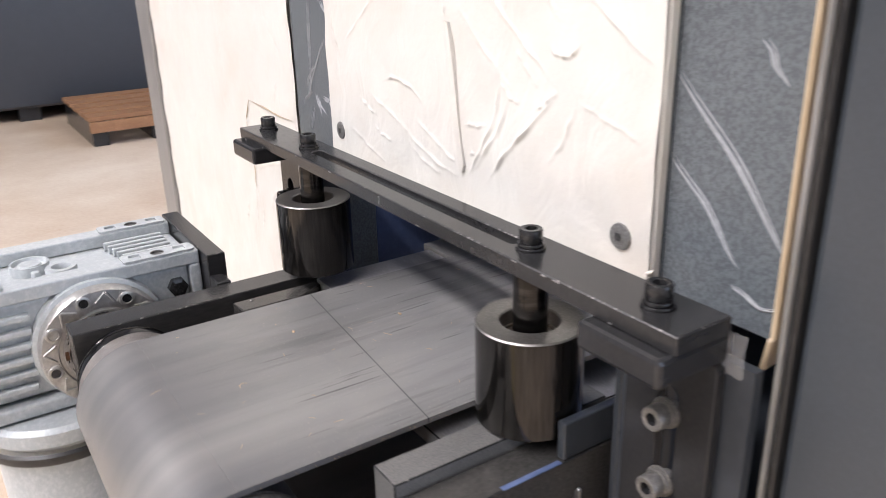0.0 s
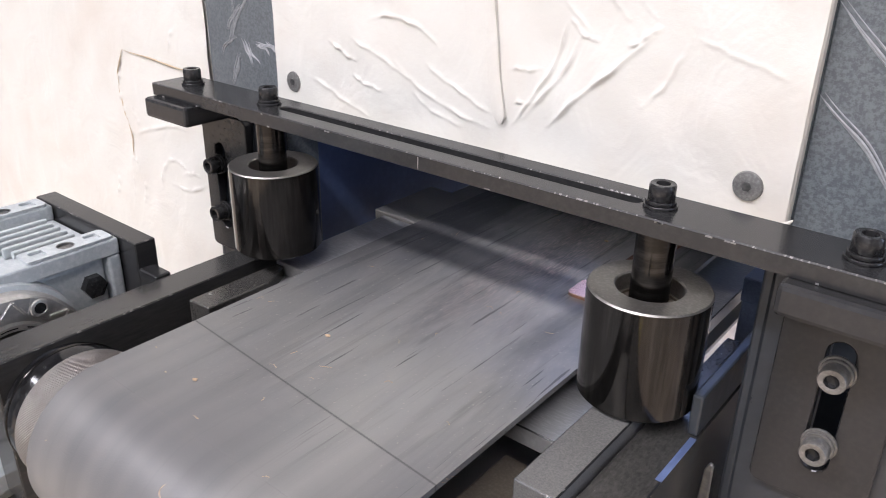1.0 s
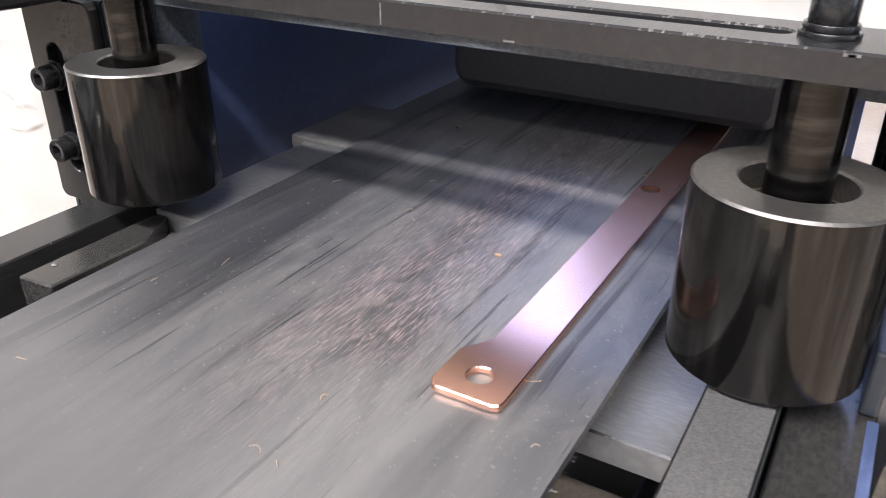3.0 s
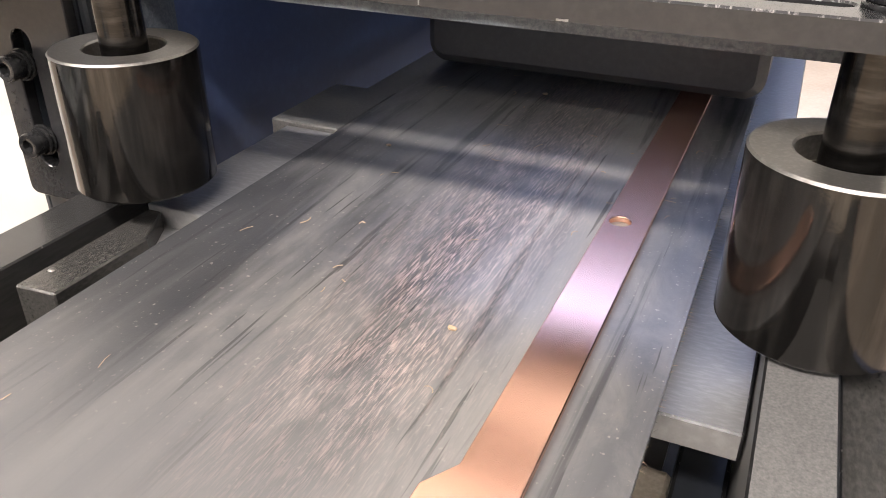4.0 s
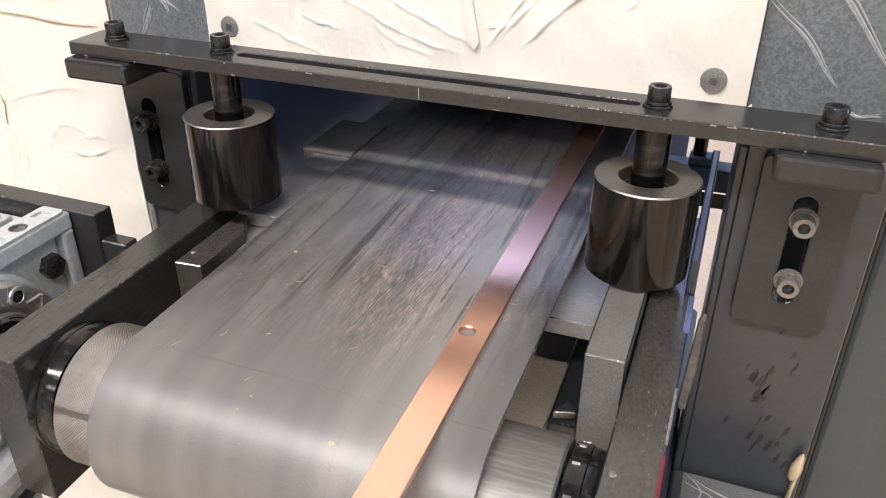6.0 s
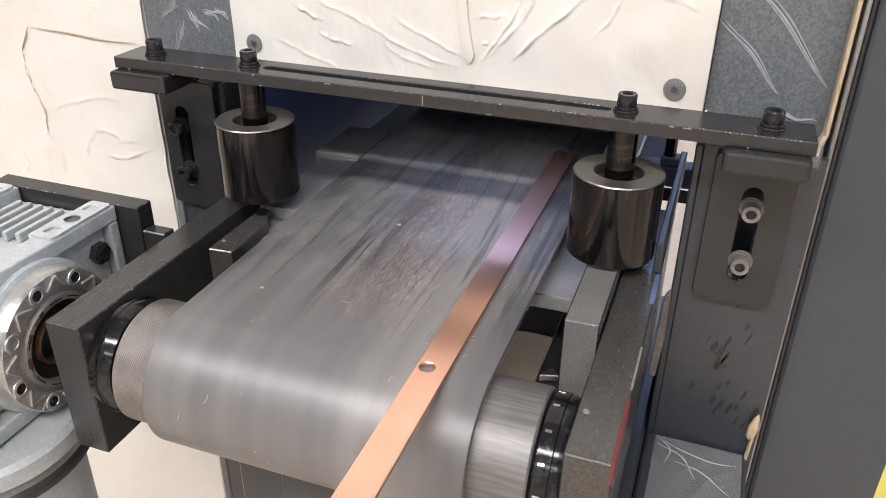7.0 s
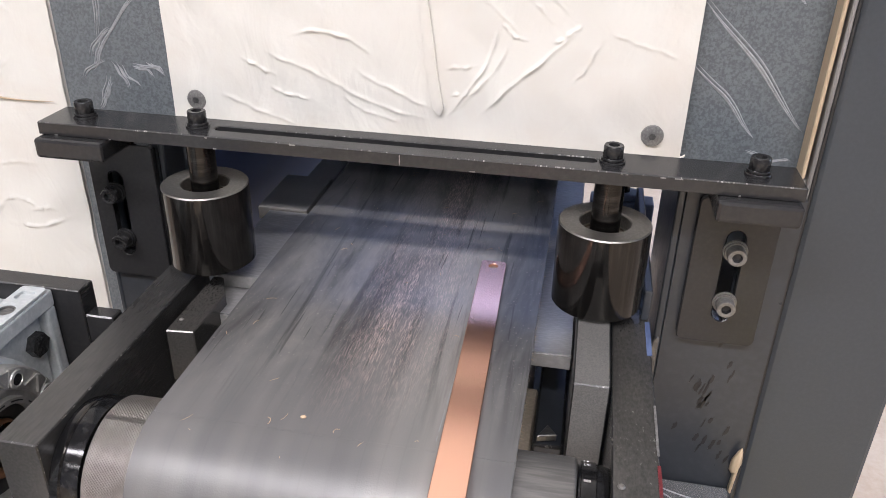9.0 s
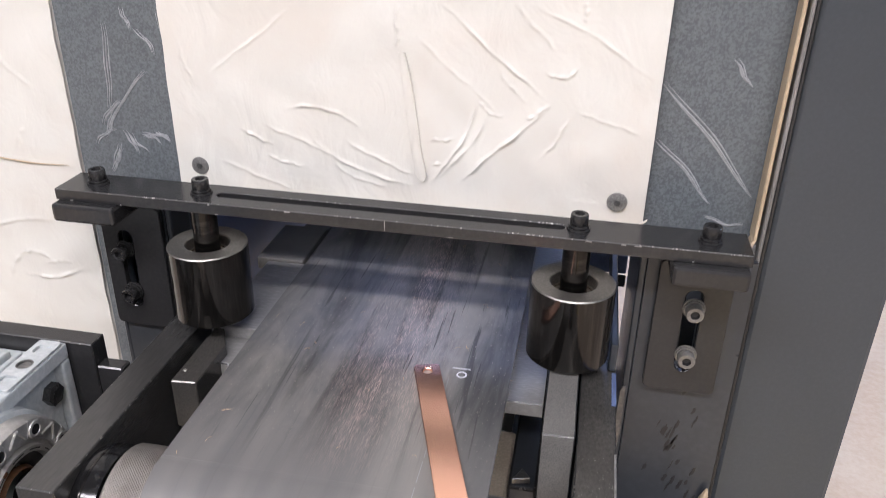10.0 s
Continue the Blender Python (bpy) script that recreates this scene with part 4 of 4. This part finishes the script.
single("paint_dot", lathe([(0, 0.9302), (0.0016, 0.9300), (0.0022, 0.9292)], (0.1605, -0.166, 0), "z", 10), ZINC_STEEL, "tiny pale paint dot on the rail", "paint dot")
single("paint_dot", lathe([(0, 0.9238), (0.0012, 0.9236), (0.0018, 0.9231)], (-0.1435, -0.058, 0), "z", 8), ZINC_STEEL, "tiny pale paint dot on the block", "paint dot")
guard = thing("guard_block", (0, 0.27, 0.938), "dark rubber-faced press block close over the belt", "press block")
part("body", prism(rounded(-0.112, 0.1085, 0.9385, 1.006, 0.013, 7), 0.242, 0.300, "y", 0.006), GUARD_FACE, guard)
for gx in (-0.124, 0.1210):
    part("lug", box(gx - 0.011, gx + 0.011, 0.250, 0.275, 0.9930, 1.0010, 0.001), BLACK_STEEL, guard)
    part("nut", lathe([(0, 0.9820), (0.0060, 0.9820), (0.0066, 0.9830), (0.0066, 0.9929), (0, 0.9929)], (gx, 0.262, 0), "z", 6), BOLT_STEEL, guard, "black hanging bolt head")


# ---- drum and its bearings ----
def with_flow(ob, fn):
    """Gives a mesh its surface coordinates for grain that follows the belt."""
    me = ob.data
    at = me.attributes.new("flow", "FLOAT_VECTOR", "POINT")
    for i, v in enumerate(me.vertices):
        at.data[i].vector = fn(v.co)
    return ob


drum = thing("drive_drum", (0, DRUM_Y, DRUM_Z), "knurled steel drive drum under the belt", "drum")


def drum_piece(name, x0, x1, material, label):
    prof = [(0.012, x0), (DRUM_R - 0.0012, x0), (DRUM_R, x0 + 0.0012), (DRUM_R, x1 - 0.0012), (DRUM_R - 0.0012, x1), (0.012, x1)]
    ob = part(name, lathe(prof, (0, DRUM_Y, DRUM_Z), "x", 72), material, drum, label, smooth=30)
    return with_flow(ob, lambda c: (c.x, DRUM_R * math.atan2(c.y, c.z), 0))


drum_piece("knurled_end", -0.1380, -0.1000, KNURL, "fine knurled steel drum end")
drum_piece("core", -0.0998, 0.0998, PLATE_STEEL, "")
drum_piece("smooth_end", 0.1000, 0.1375, DRUM_STEEL, "worn smooth steel drum end")
part("axle", lathe([(0, -0.215), (0.014, -0.215), (0.014, 0.158), (0, 0.158)], (0, DRUM_Y, DRUM_Z), "x", 32), SHAFT_STEEL, drum, smooth=40)


def bearing(x0, x1, label):
    t = thing("flange_bearing", ((x0 + x1) / 2, DRUM_Y, DRUM_Z - 0.042), label, "bearing", "drum bearings")
    d = (x1 - x0) / 4
    c = (0, DRUM_Y, DRUM_Z)
    part("housing", lathe([(0.018, x0), (0.0390, x0), (0.0403, x0 + d), (0.0403, x1 - d), (0.0390, x1), (0.018, x1)], c, "x", 56), GLOSS_BLACK, t, smooth=30)
    part("ring", lathe([(0.0405, x0 + 1.4 * d), (0.0409, x0 + 1.5 * d), (0.0409, x0 + 1.7 * d), (0.0405, x0 + 1.8 * d)], c, "x", 56), SHAFT_STEEL, t, "thin steel ring", smooth=30)
    return t


bearing(-0.1595, -0.1415, "black bearing with bright rings beside the drum")
nut_side = bearing(0.1385, 0.1550, "black and chrome bearing beside the drum")
part("locknut", lathe([(0.030, 0.1392), (0.0365, 0.1392), (0.0412, 0.1400), (0.0412, 0.1480), (0.0400, 0.1488)], (0, DRUM_Y, DRUM_Z), "x", 56), GLOSS_BLACK, nut_side, "oiled black locknut", smooth=30)
# small chrome blocks stand in for glints on the black locknut
for i in range(14):
    a = 2 * math.pi * i / 14
    notch = box(0.1412, 0.1450, -0.0009, 0.0009, 0.0405, 0.0417)
    part("notch", moved(notch, Matrix.Translation((0, DRUM_Y, DRUM_Z)) @ pose(0, 0, 0, math.degrees(a))), CHROME, nut_side)


# ---- gearbox and motor ----
def gearbox():
    t = thing("worm_gearbox", (-0.285, -0.165, 0.82), "pale grey cast aluminium worm gearbox with bolt flange", "gearbox")
    x0, x1, y0, y1, z0, z1 = -0.345, -0.229, -0.300, -0.0735, 0.838, 0.946
    part("body", box(x0 + 0.012, x1 - 0.006, y0 + 0.004, y1 - 0.010, z0 + 0.006, z1 - 0.013, 0.004, 3), ALU_PAINT, t)
    part("rim", box(x1 - 0.020, x1, y0, y1, z1 - 0.0125, z1, 0.0015, 2), ALU_PAINT, t)
    part("rim", box(x0, x0 + 0.020, y0, y1, z1 - 0.0125, z1, 0.0015, 2), ALU_PAINT, t)
    part("end_wall", box(x0, x1, y1 - 0.010, y1, z0 + 0.02, z1 - 0.0125, 0.002, 2), ALU_PAINT, t)
    part("end_wall", box(x0, x1, y0, y0 + 0.010, z0 + 0.02, z1 - 0.0125, 0.002, 2), ALU_PAINT, t)
    part("rim", box(x1 - 0.026, x1 + 0.004, y0, y1, z0 - 0.008, z0 + 0.004, 0.002, 2), ALU_PAINT, t)
    part("rim", box(x0, x0 + 0.026, y0, y1, z0 - 0.008, z0 + 0.004, 0.002, 2), ALU_PAINT, t)
    for i in range(6):
        fx = x0 + 0.030 + i * 0.0105
        part("fin", box(fx, fx + 0.0042, y1 - 0.066 + 0.002 * i, y1 - 0.012, z1 - 0.0128, z1 - 0.0045, 0.0012, 2), ALU_PAINT, t)
    part("cover_ring", lathe([(0.0075, z1 - 0.0125), (0.0075, z1 - 0.004), (0.0082, z1 - 0.0025), (0.0125, z1 - 0.0025), (0.0132, z1 - 0.004), (0.0132, z1 - 0.0125)], (-0.270, -0.183, 0), "z", 32), ALU_PAINT, t, "raised round boss", smooth=40)
    part("plate_disc", lathe([(0, z1 - 0.0050), (0.009, z1 - 0.0050), (0.0105, z1 - 0.0075), (0.013, z1 - 0.0075), (0.0145, z1 - 0.004), (0.0165, z1 - 0.004), (0.0170, z1 - 0.0125)], (-0.300, -0.205, 0), "z", 36), ALU_PAINT, t, "round cast cap", smooth=40)
    part("screw_boss", lathe([(0, z1 - 0.006), (0.0035, z1 - 0.006), (0.0045, z1 - 0.0125)], (-0.278, -0.203, 0), "z", 16), ALU_PAINT, t, smooth=40)
    for i in range(6):
        rz = 0.856 + i * 0.0128
        part("side_rib", box(x1 - 0.0065, x1 + 0.001, y0 + 0.006, -0.2180 - 0.0016 * abs(i - 2.5) * (5 - i) * 0.2, rz - 0.0028, rz + 0.0028, 0.0012, 2), ALU_PAINT, t)
    for px, py in ((x1 - 0.010, y1 - 0.034), (x1 - 0.010, y0 + 0.036), (x0 + 0.010, y1 - 0.034), (x0 + 0.010, y0 + 0.036)):
        slots = [rounded(px - 0.0055, px + 0.0055, py + o - 0.005, py + o + 0.005, 0.0015, 2) for o in (-0.0195, 0.0195)]
        part("pad", prism(rounded(px - 0.0092, px + 0.0092, py - 0.031, py + 0.031, 0.003, 3), z1 + 0.0002, z1 + 0.0022, "z", 0.0, holes=slots + [circle(px, py, 0.0062, 20)]), ALU_PAINT, t, "raised mounting pad")
        part("hole", lathe([(0.0060, 0.0020), (0.0052, 0.0018), (0.0050, 0.0006), (0, 0.0004)], (px, py, z1), "z", 20), PLATE_STEEL, t, "threaded mounting hole", smooth=30)
    part("plug", lathe([(0, -0.008), (0.0075, -0.008), (0.009, -0.004), (0.009, 0.004), (0.0055, 0.005), (0, 0.005)], (x1 - 0.004, y1 - 0.022, z1 - 0.032), "x", 6), BOLT_STEEL, t, "dark hex plug")
    # round flange facing the rail
    c = (0, -0.1660, 0.8845)
    part("boss", lathe([(0.0578, x1 - 0.012), (0.056, x1 + 0.004), (0.0438, x1 + 0.008), (0.0262, x1 + 0.008)], c, "x", 56), ALU_PAINT, t, smooth=40)
    fl = part("flange", lathe([(0.0508, x1 + 0.004), (0.0529, x1 + 0.006), (0.0529, x1 + 0.015), (0.0512, x1 + 0.018), (0.0385, x1 + 0.018), (0.0376, x1 + 0.0155), (0.0346, x1 + 0.0155), (0.0341, x1 + 0.020), (0.0302, x1 + 0.020), (0.0293, x1 + 0.017), (0.0293, x1 - 0.01)], c, "x", 64), ALU_BARE, t, "bare machined aluminium flange", smooth=30)
    for i in range(8):
        a = 2 * math.pi * (i + 0.35) / 8
        hy, hz = c[1] + 0.0450 * math.cos(a), c[2] + 0.0450 * math.sin(a)
        big = i == 3
        part("screw_boss" if big else "bolt_hole", lathe([(0.0068, x1 + 0.0178), (0.0061, x1 + 0.0192), (0.0044, x1 + 0.0195), (0.004, x1 + 0.0186), (0, x1 + 0.0186)], (0, hy, hz), "x", 20), ALU_BARE, fl, smooth=30)
        if not big:
            part("thread", lathe([(0.0039, x1 + 0.0190), (0, x1 + 0.0190)], (0, hy, hz), "x", 14), BOLT_STEEL, fl, "dark threaded hole")
    def sector(mid, half, r0, r1, n=5):
        angles = [mid + half * (2 * k / n - 1) for k in range(n + 1)]
        return [(c[1] + r1 * math.cos(a), c[2] + r1 * math.sin(a)) for a in angles] + [(c[1] + r0 * math.cos(a), c[2] + r0 * math.sin(a)) for a in reversed(angles)]

    def web(a, r0, b, r1, wide=0.0011):
        p, q = Vector((r0 * math.cos(a), r0 * math.sin(a))), Vector((r1 * math.cos(b), r1 * math.sin(b)))
        d = (q - p).normalized() * wide
        e = Vector((-d.y, d.x))
        return [(c[1] + v.x, c[2] + v.y) for v in (p - e, q - e, q + e, p + e)]

    for i in range(8):
        a = 2 * math.pi * (i + 0.35) / 8
        part("pad", prism(sector(a, 0.17, 0.0390, 0.0524), x1 + 0.0150, x1 + 0.0183, "x", 0.0008), ALU_BARE, fl)
        b = a + math.pi / 8
        part("rib", prism(web(b - 0.19, 0.0408, b, 0.0498), x1 + 0.0160, x1 + 0.0196, "x", 0.0005), ALU_BARE, fl)
        part("rib", prism(web(b, 0.0498, b + 0.19, 0.0408), x1 + 0.0160, x1 + 0.0194, "x", 0.0005), ALU_BARE, fl)
    for i in range(12):
        part("groove", prism(sector(2 * math.pi * i / 12, 0.17, 0.0317, 0.0326, 3), x1 + 0.0198, x1 + 0.0202, "x"), RUBBER, fl)
    for i in range(3):
        part("rust_mark", prism(sector(2.0 + 0.55 * i, 0.06 + 0.03 * i, 0.0308, 0.0339, 3), x1 + 0.0199, x1 + 0.0203, "x"), RUST, fl, "rust stain")
    part("seal", lathe([(0.0291, x1 + 0.014), (0.021, x1 + 0.012), (0.0192, x1 + 0.004)], c, "x", 48), RUBBER, t, "black rubber shaft seal", smooth=30)
    part("bore", lathe([(0.0197, x1 + 0.012), (0.0179, x1 + 0.016), (0.0166, x1 + 0.004)], c, "x", 40), RUST, t, "rusty hollow shaft", smooth=30)
    return t


gearbox()
motor = thing("gear_motor", (-0.285, -0.215, 0.70), "pale grey round gear motor below the gearbox", "motor")
part("flange", lathe([(0, 0.828), (0.068, 0.828), (0.072, 0.824), (0.072, 0.812), (0.066, 0.806), (0, 0.806)], (-0.268, -0.205, 0), "z", 56), ALU_PAINT, motor, smooth=40)
part("gasket", lathe([(0.0715, 0.8055), (0.074, 0.803), (0.074, 0.797), (0.0715, 0.794)], (-0.268, -0.205, 0), "z", 56), RUBBER, motor, "black gasket ring", smooth=40)
part("can", lathe([(0.062, 0.805), (0.060, 0.62), (0, 0.61)], (-0.268, -0.205, 0), "z", 56), ALU_PAINT, motor, smooth=40)
single("mounting_plate", box(-0.3540, -0.2090, -0.0725, -0.0560, 0.80, 0.9460, 0.0008, 1, True), [BLACK_STEEL, EDGE_STEEL], "thick black steel plate holding the gearbox", "mounting plate")
single("weld_lug", box(-0.2085, -0.1875, -0.0725, -0.0600, 0.80, 0.9270, 0.001), BLACK_STEEL, "small black steel lug between plate and rail", "lug")

# ---- hall clutter far behind ----
far = thing("far_machine", (-6.6, 1.2, 0), "large dark grey machine standing across the hall", "machine")
part("body", box(-7.4, -6.2, -3.5, 4.0, 0.10, 2.6, 0.02), POST_PAINT, far)
for leg_y in (-3.2, -1.2, 0.35, 2.0, 3.6):
    part("leg", box(-6.4, -6.25, leg_y, leg_y + 0.15, 0.0, 0.098), BLACK_STEEL, far)
pallet = thing("pallet", (-5.5, 0.95, 0), "brown wooden pallet on the hall floor", "pallet")
for i in range(5):
    part("board", box(-5.95 + i * 0.2, -5.81 + i * 0.2, 0.62, 1.5, 0.165, 0.195, 0.003), WOOD, pallet)
part("skirt", box(-5.01, -4.98, 0.62, 1.5, 0.095, 0.164, 0.003), WOOD, pallet)
for i in range(3):
    part("bearer", box(-5.95, -5.02, 0.63 + i * 0.38, 0.73 + i * 0.38, 0.0, 0.164, 0.003), BLACK_STEEL, pallet, "dark steel bearer")

single("floor_line", box(0.62, 0.70, -2.0, 1.0, 0.001, 0.003), YELLOW, "yellow painted line on the hall floor", "floor line", kind="structure")

# ---- belt ----
belt = thing("conveyor_belt", (0, 0, BELT_Z), "worn grey-brown rubber conveyor belt with streaks and dust", "conveyor belt")
SEG = 0.008


def belt_slat(u0):
    """One rigid length of belt, its middle at the origin; u0: its place along the belt."""
    bm = box(BELT_X0, BELT_X1, -SEG / 2, SEG / 2, -0.0038, 0.0)
    ob = put("belt_length", bm, BELT)
    with_flow(ob, lambda c: (c.x, c.y - u0, 0))
    ob.parent = belt
    return ob


belt_lengths = [(-(i + 0.5) * SEG, belt_slat(-(i + 0.5) * SEG)) for i in range(-2, 186)]

rng = random.Random(11)


def on_belt(u):
    """The length of belt that holds the place u."""
    return belt_lengths[int(-u / SEG) + 2]


def fibre_bm(x, y, size, turn, thick=0.00022):
    """A short curled thread lying on the belt."""
    bm, rows, bend_by = bmesh.new(), [], rng.uniform(-2.2, 2.2)
    px, py = x, y
    for i in range(7):
        a = turn + bend_by * i / 6
        px, py = px + size / 6 * math.cos(a), py + size / 6 * math.sin(a)
        z = 0.0004 + 0.0005 * math.sin(i / 6 * math.pi)
        nx, ny = -math.sin(a) * thick, math.cos(a) * thick
        rows.append([bm.verts.new((px + nx, py + ny, z)), bm.verts.new((px, py, z + thick)), bm.verts.new((px - nx, py - ny, z))])
    for p, q in zip(rows, rows[1:]):
        for k in range(2):
            bm.faces.new((p[k], p[k + 1], q[k + 1], q[k]))
    return bm


def lay(name, bm, material, ob):
    got = put(name, bm, material)
    got.parent = ob
    return got


for k in range(150):
    u0, ob = rng.choice(belt_lengths)
    lay("fibre", fibre_bm(rng.uniform(-0.10, 0.095), rng.uniform(-0.005, 0.005), rng.uniform(0.002, 0.008), rng.uniform(0, 6.28), rng.uniform(0.00012, 0.00024)), CRUMB, ob)
for x, y_start in ((-0.051, -0.060), (-0.03, 0.02), (0.03, 0.26), (0.075, 0.33), (-0.07, 0.40), (-0.02, 0.52)):
    u0, ob = on_belt(DRUM_Y - y_start)
    bit = bmesh.new()
    bmesh.ops.create_icosphere(bit, subdivisions=1, radius=0.0013)
    for v in bit.verts:
        v.co = Vector((v.co.x * 1.5, v.co.y, v.co.z * 0.6 + 0.0006)) * rng.uniform(0.8, 1.2) + Vector((x, 0, 0))
    lay("crumb", bit, CRUMB, ob)
# frayed edge of the belt
for u0, ob in belt_lengths:
    tuft = bmesh.new()
    for k in range(rng.randint(1, 4)):
        y, size, a = rng.uniform(-0.006, 0.006), rng.uniform(0.0012, 0.0038), rng.uniform(-1.0, 1.0)
        w = 0.00018
        p = Vector((BELT_X1 - 0.0003, y, -0.001 - rng.random() * 0.002))
        q = p + Vector((size * math.cos(a), size * math.sin(a), rng.uniform(-0.001, 0.0005)))
        side_v, up_v = Vector((0, w, 0)), Vector((0, 0, w))
        vs = [tuft.verts.new(v) for v in (p - side_v, p + side_v, p + up_v, q)]
        for f in ((0, 1, 3), (1, 2, 3), (2, 0, 3), (0, 2, 1)):
            tuft.faces.new([vs[i] for i in f])
    lay("fray", tuft, CRUMB if rng.random() < 0.4 else PLATE_STEEL, ob)
# print left by the strip's end
PRINT_U = DRUM_Y - 0.006 - SPEED * 9.5
u0, ob = on_belt(PRINT_U)
ring_y = u0 - PRINT_U
lay("print_ring", lathe([(0.0028, 0.0001), (0.0030, 0.0004), (0.0038, 0.0004), (0.0040, 0.0001)], (0.0675, ring_y, 0), "z", 28), CHALK, ob)
lay("print_line", box(0.0592, 0.0730, ring_y + 0.0072, ring_y + 0.0079, 0.0001, 0.0004), CHALK, ob)
for k in range(1, 25):
    u1, ob = on_belt(PRINT_U + k * SEG)
    lay("print_line", box(0.0586, 0.0590, -SEG / 2, SEG / 2 - 0.004 * (k % 3 == 0), 0.0001, 0.00025), CREASE, ob)

bend = bmesh.new()
rings = []
for i in range(41):
    a = radians(4.5 * i)
    r = BELT_R + (-0.0003, 0.0001, 0.0003)[min(i, 2)]
    rings.append([bend.verts.new((x, DRUM_Y - r * math.sin(a), DRUM_Z + r * math.cos(a))) for x in np.linspace(BELT_X0, BELT_X1, 12)])
for p, q in zip(rings, rings[1:]):
    for i in range(11):
        bend.faces.new((p[i], p[i + 1], q[i + 1], q[i]))
bmesh.ops.recalc_face_normals(bend, faces=bend.faces)
got = bmesh.ops.solidify(bend, geom=bend.faces[:], thickness=0.0003)
bend_ob = part("belt_bend", bend, BELT_BEND, belt, smooth=50)
with_flow(bend_ob, lambda c: (c.x, 0.3 + BELT_R * math.atan2(-(c.y - DRUM_Y), c.z + BELT_Z - DRUM_Z), 0))
part("return_run", box(BELT_X0, BELT_X1, DRUM_Y, 0.5, DRUM_Z - BELT_R, DRUM_Z - BELT_R + 0.004), BELT_BEND, belt)
with_flow(bpy.data.objects["return_run"], lambda c: (c.x, c.y, 0))

# ---- copper strip ----
# outline from the far end (y = 0) to the tip, x measured from the strip's middle
tip = -0.559
strip_line = [(0.0098, -0.002), (0.0078, 0.0), (-0.0078, 0.0), (-0.0098, -0.002), (-0.0098, tip + 0.034), (-0.0170, tip + 0.023), (-0.0170, tip + 0.004), (-0.0155, tip + 0.001), (-0.013, tip), (0.0068, tip), (0.0092, tip + 0.001), (0.0098, tip + 0.004)]
strip_bm = prism(strip_line, 0.0, 0.0028, "z", 0.0004, holes=[circle(0, -0.0085, 0.0036), circle(-0.0030, -0.3620, 0.0046), circle(-0.0035, tip + 0.0125, 0.0046)])
strip = tagged(put("copper_strip", strip_bm, COPPER), "long flat copper strip with holes riding the belt", "copper strip")


# ---- motions ----
def belt_pose(u):
    """Where a point of the belt is, u metres past the drum's top."""
    turn = math.pi * BELT_R
    if u <= 0:
        return pose(0, DRUM_Y - u, 0)
    if u < turn:
        a = u / BELT_R
        r = BELT_R - 0.0007 * min(1.0, u / 0.006)      # tucked under the smooth bend
        return pose(0, DRUM_Y - r * math.sin(a), DRUM_Z - BELT_Z + r * math.cos(a), math.degrees(a))
    return pose(0, DRUM_Y + u - turn, DRUM_Z - BELT_R - BELT_Z, 180)


STRIP_ROWS = [(0.0, 0.0690, 0.720, 0.0), (3.0, 0.0690, 0.4975, 0.0), (4.5, 0.0685, 0.3860, 0.0), (5.5, 0.0688, 0.3090, 0.0), (7.0, 0.0705, 0.1955, 0.0), (7.5, 0.0735, 0.1620, -0.9), (8.0, 0.0735, 0.1250, -1.1),
              (8.5, 0.0720, 0.0965, -0.6), (9.0, 0.0645, 0.0545, 1.8), (9.2, 0.0505, 0.0430, 7.3), (9.4, 0.0385, 0.0235, 11.6), (9.6, 0.0395, 0.0060, 15.8),
              (9.8, 0.0405, -0.0105, 19.2), (10.0, 0.0395, -0.0275, 18.3)]


def motions():
    step = radians(22.5) * BELT_R
    for u0, ob in belt_lengths:
        marks = {frame(t) for t in range(11)}
        for k in range(9):
            marks.add(frame((k * step - u0) / SPEED))
        marks.update((frame(-u0 / SPEED) - 3, frame(-u0 / SPEED) - 6))
        marks = sorted(m for m in marks if 1 <= m <= frame(10.0))
        walk(ob, [((m - 1) / FPS, belt_pose(u0 + SPEED * (m - 1) / FPS)) for m in marks])
    walk(drum, [(t / 4, pose(0, DRUM_Y, DRUM_Z, math.degrees(SPEED / DRUM_R) * t / 4)) for t in range(41)])
    walk(strip, [(t, pose(x, y, BELT_Z + 0.0002, 0, 0, a)) for t, x, y, a in STRIP_ROWS])


motions()
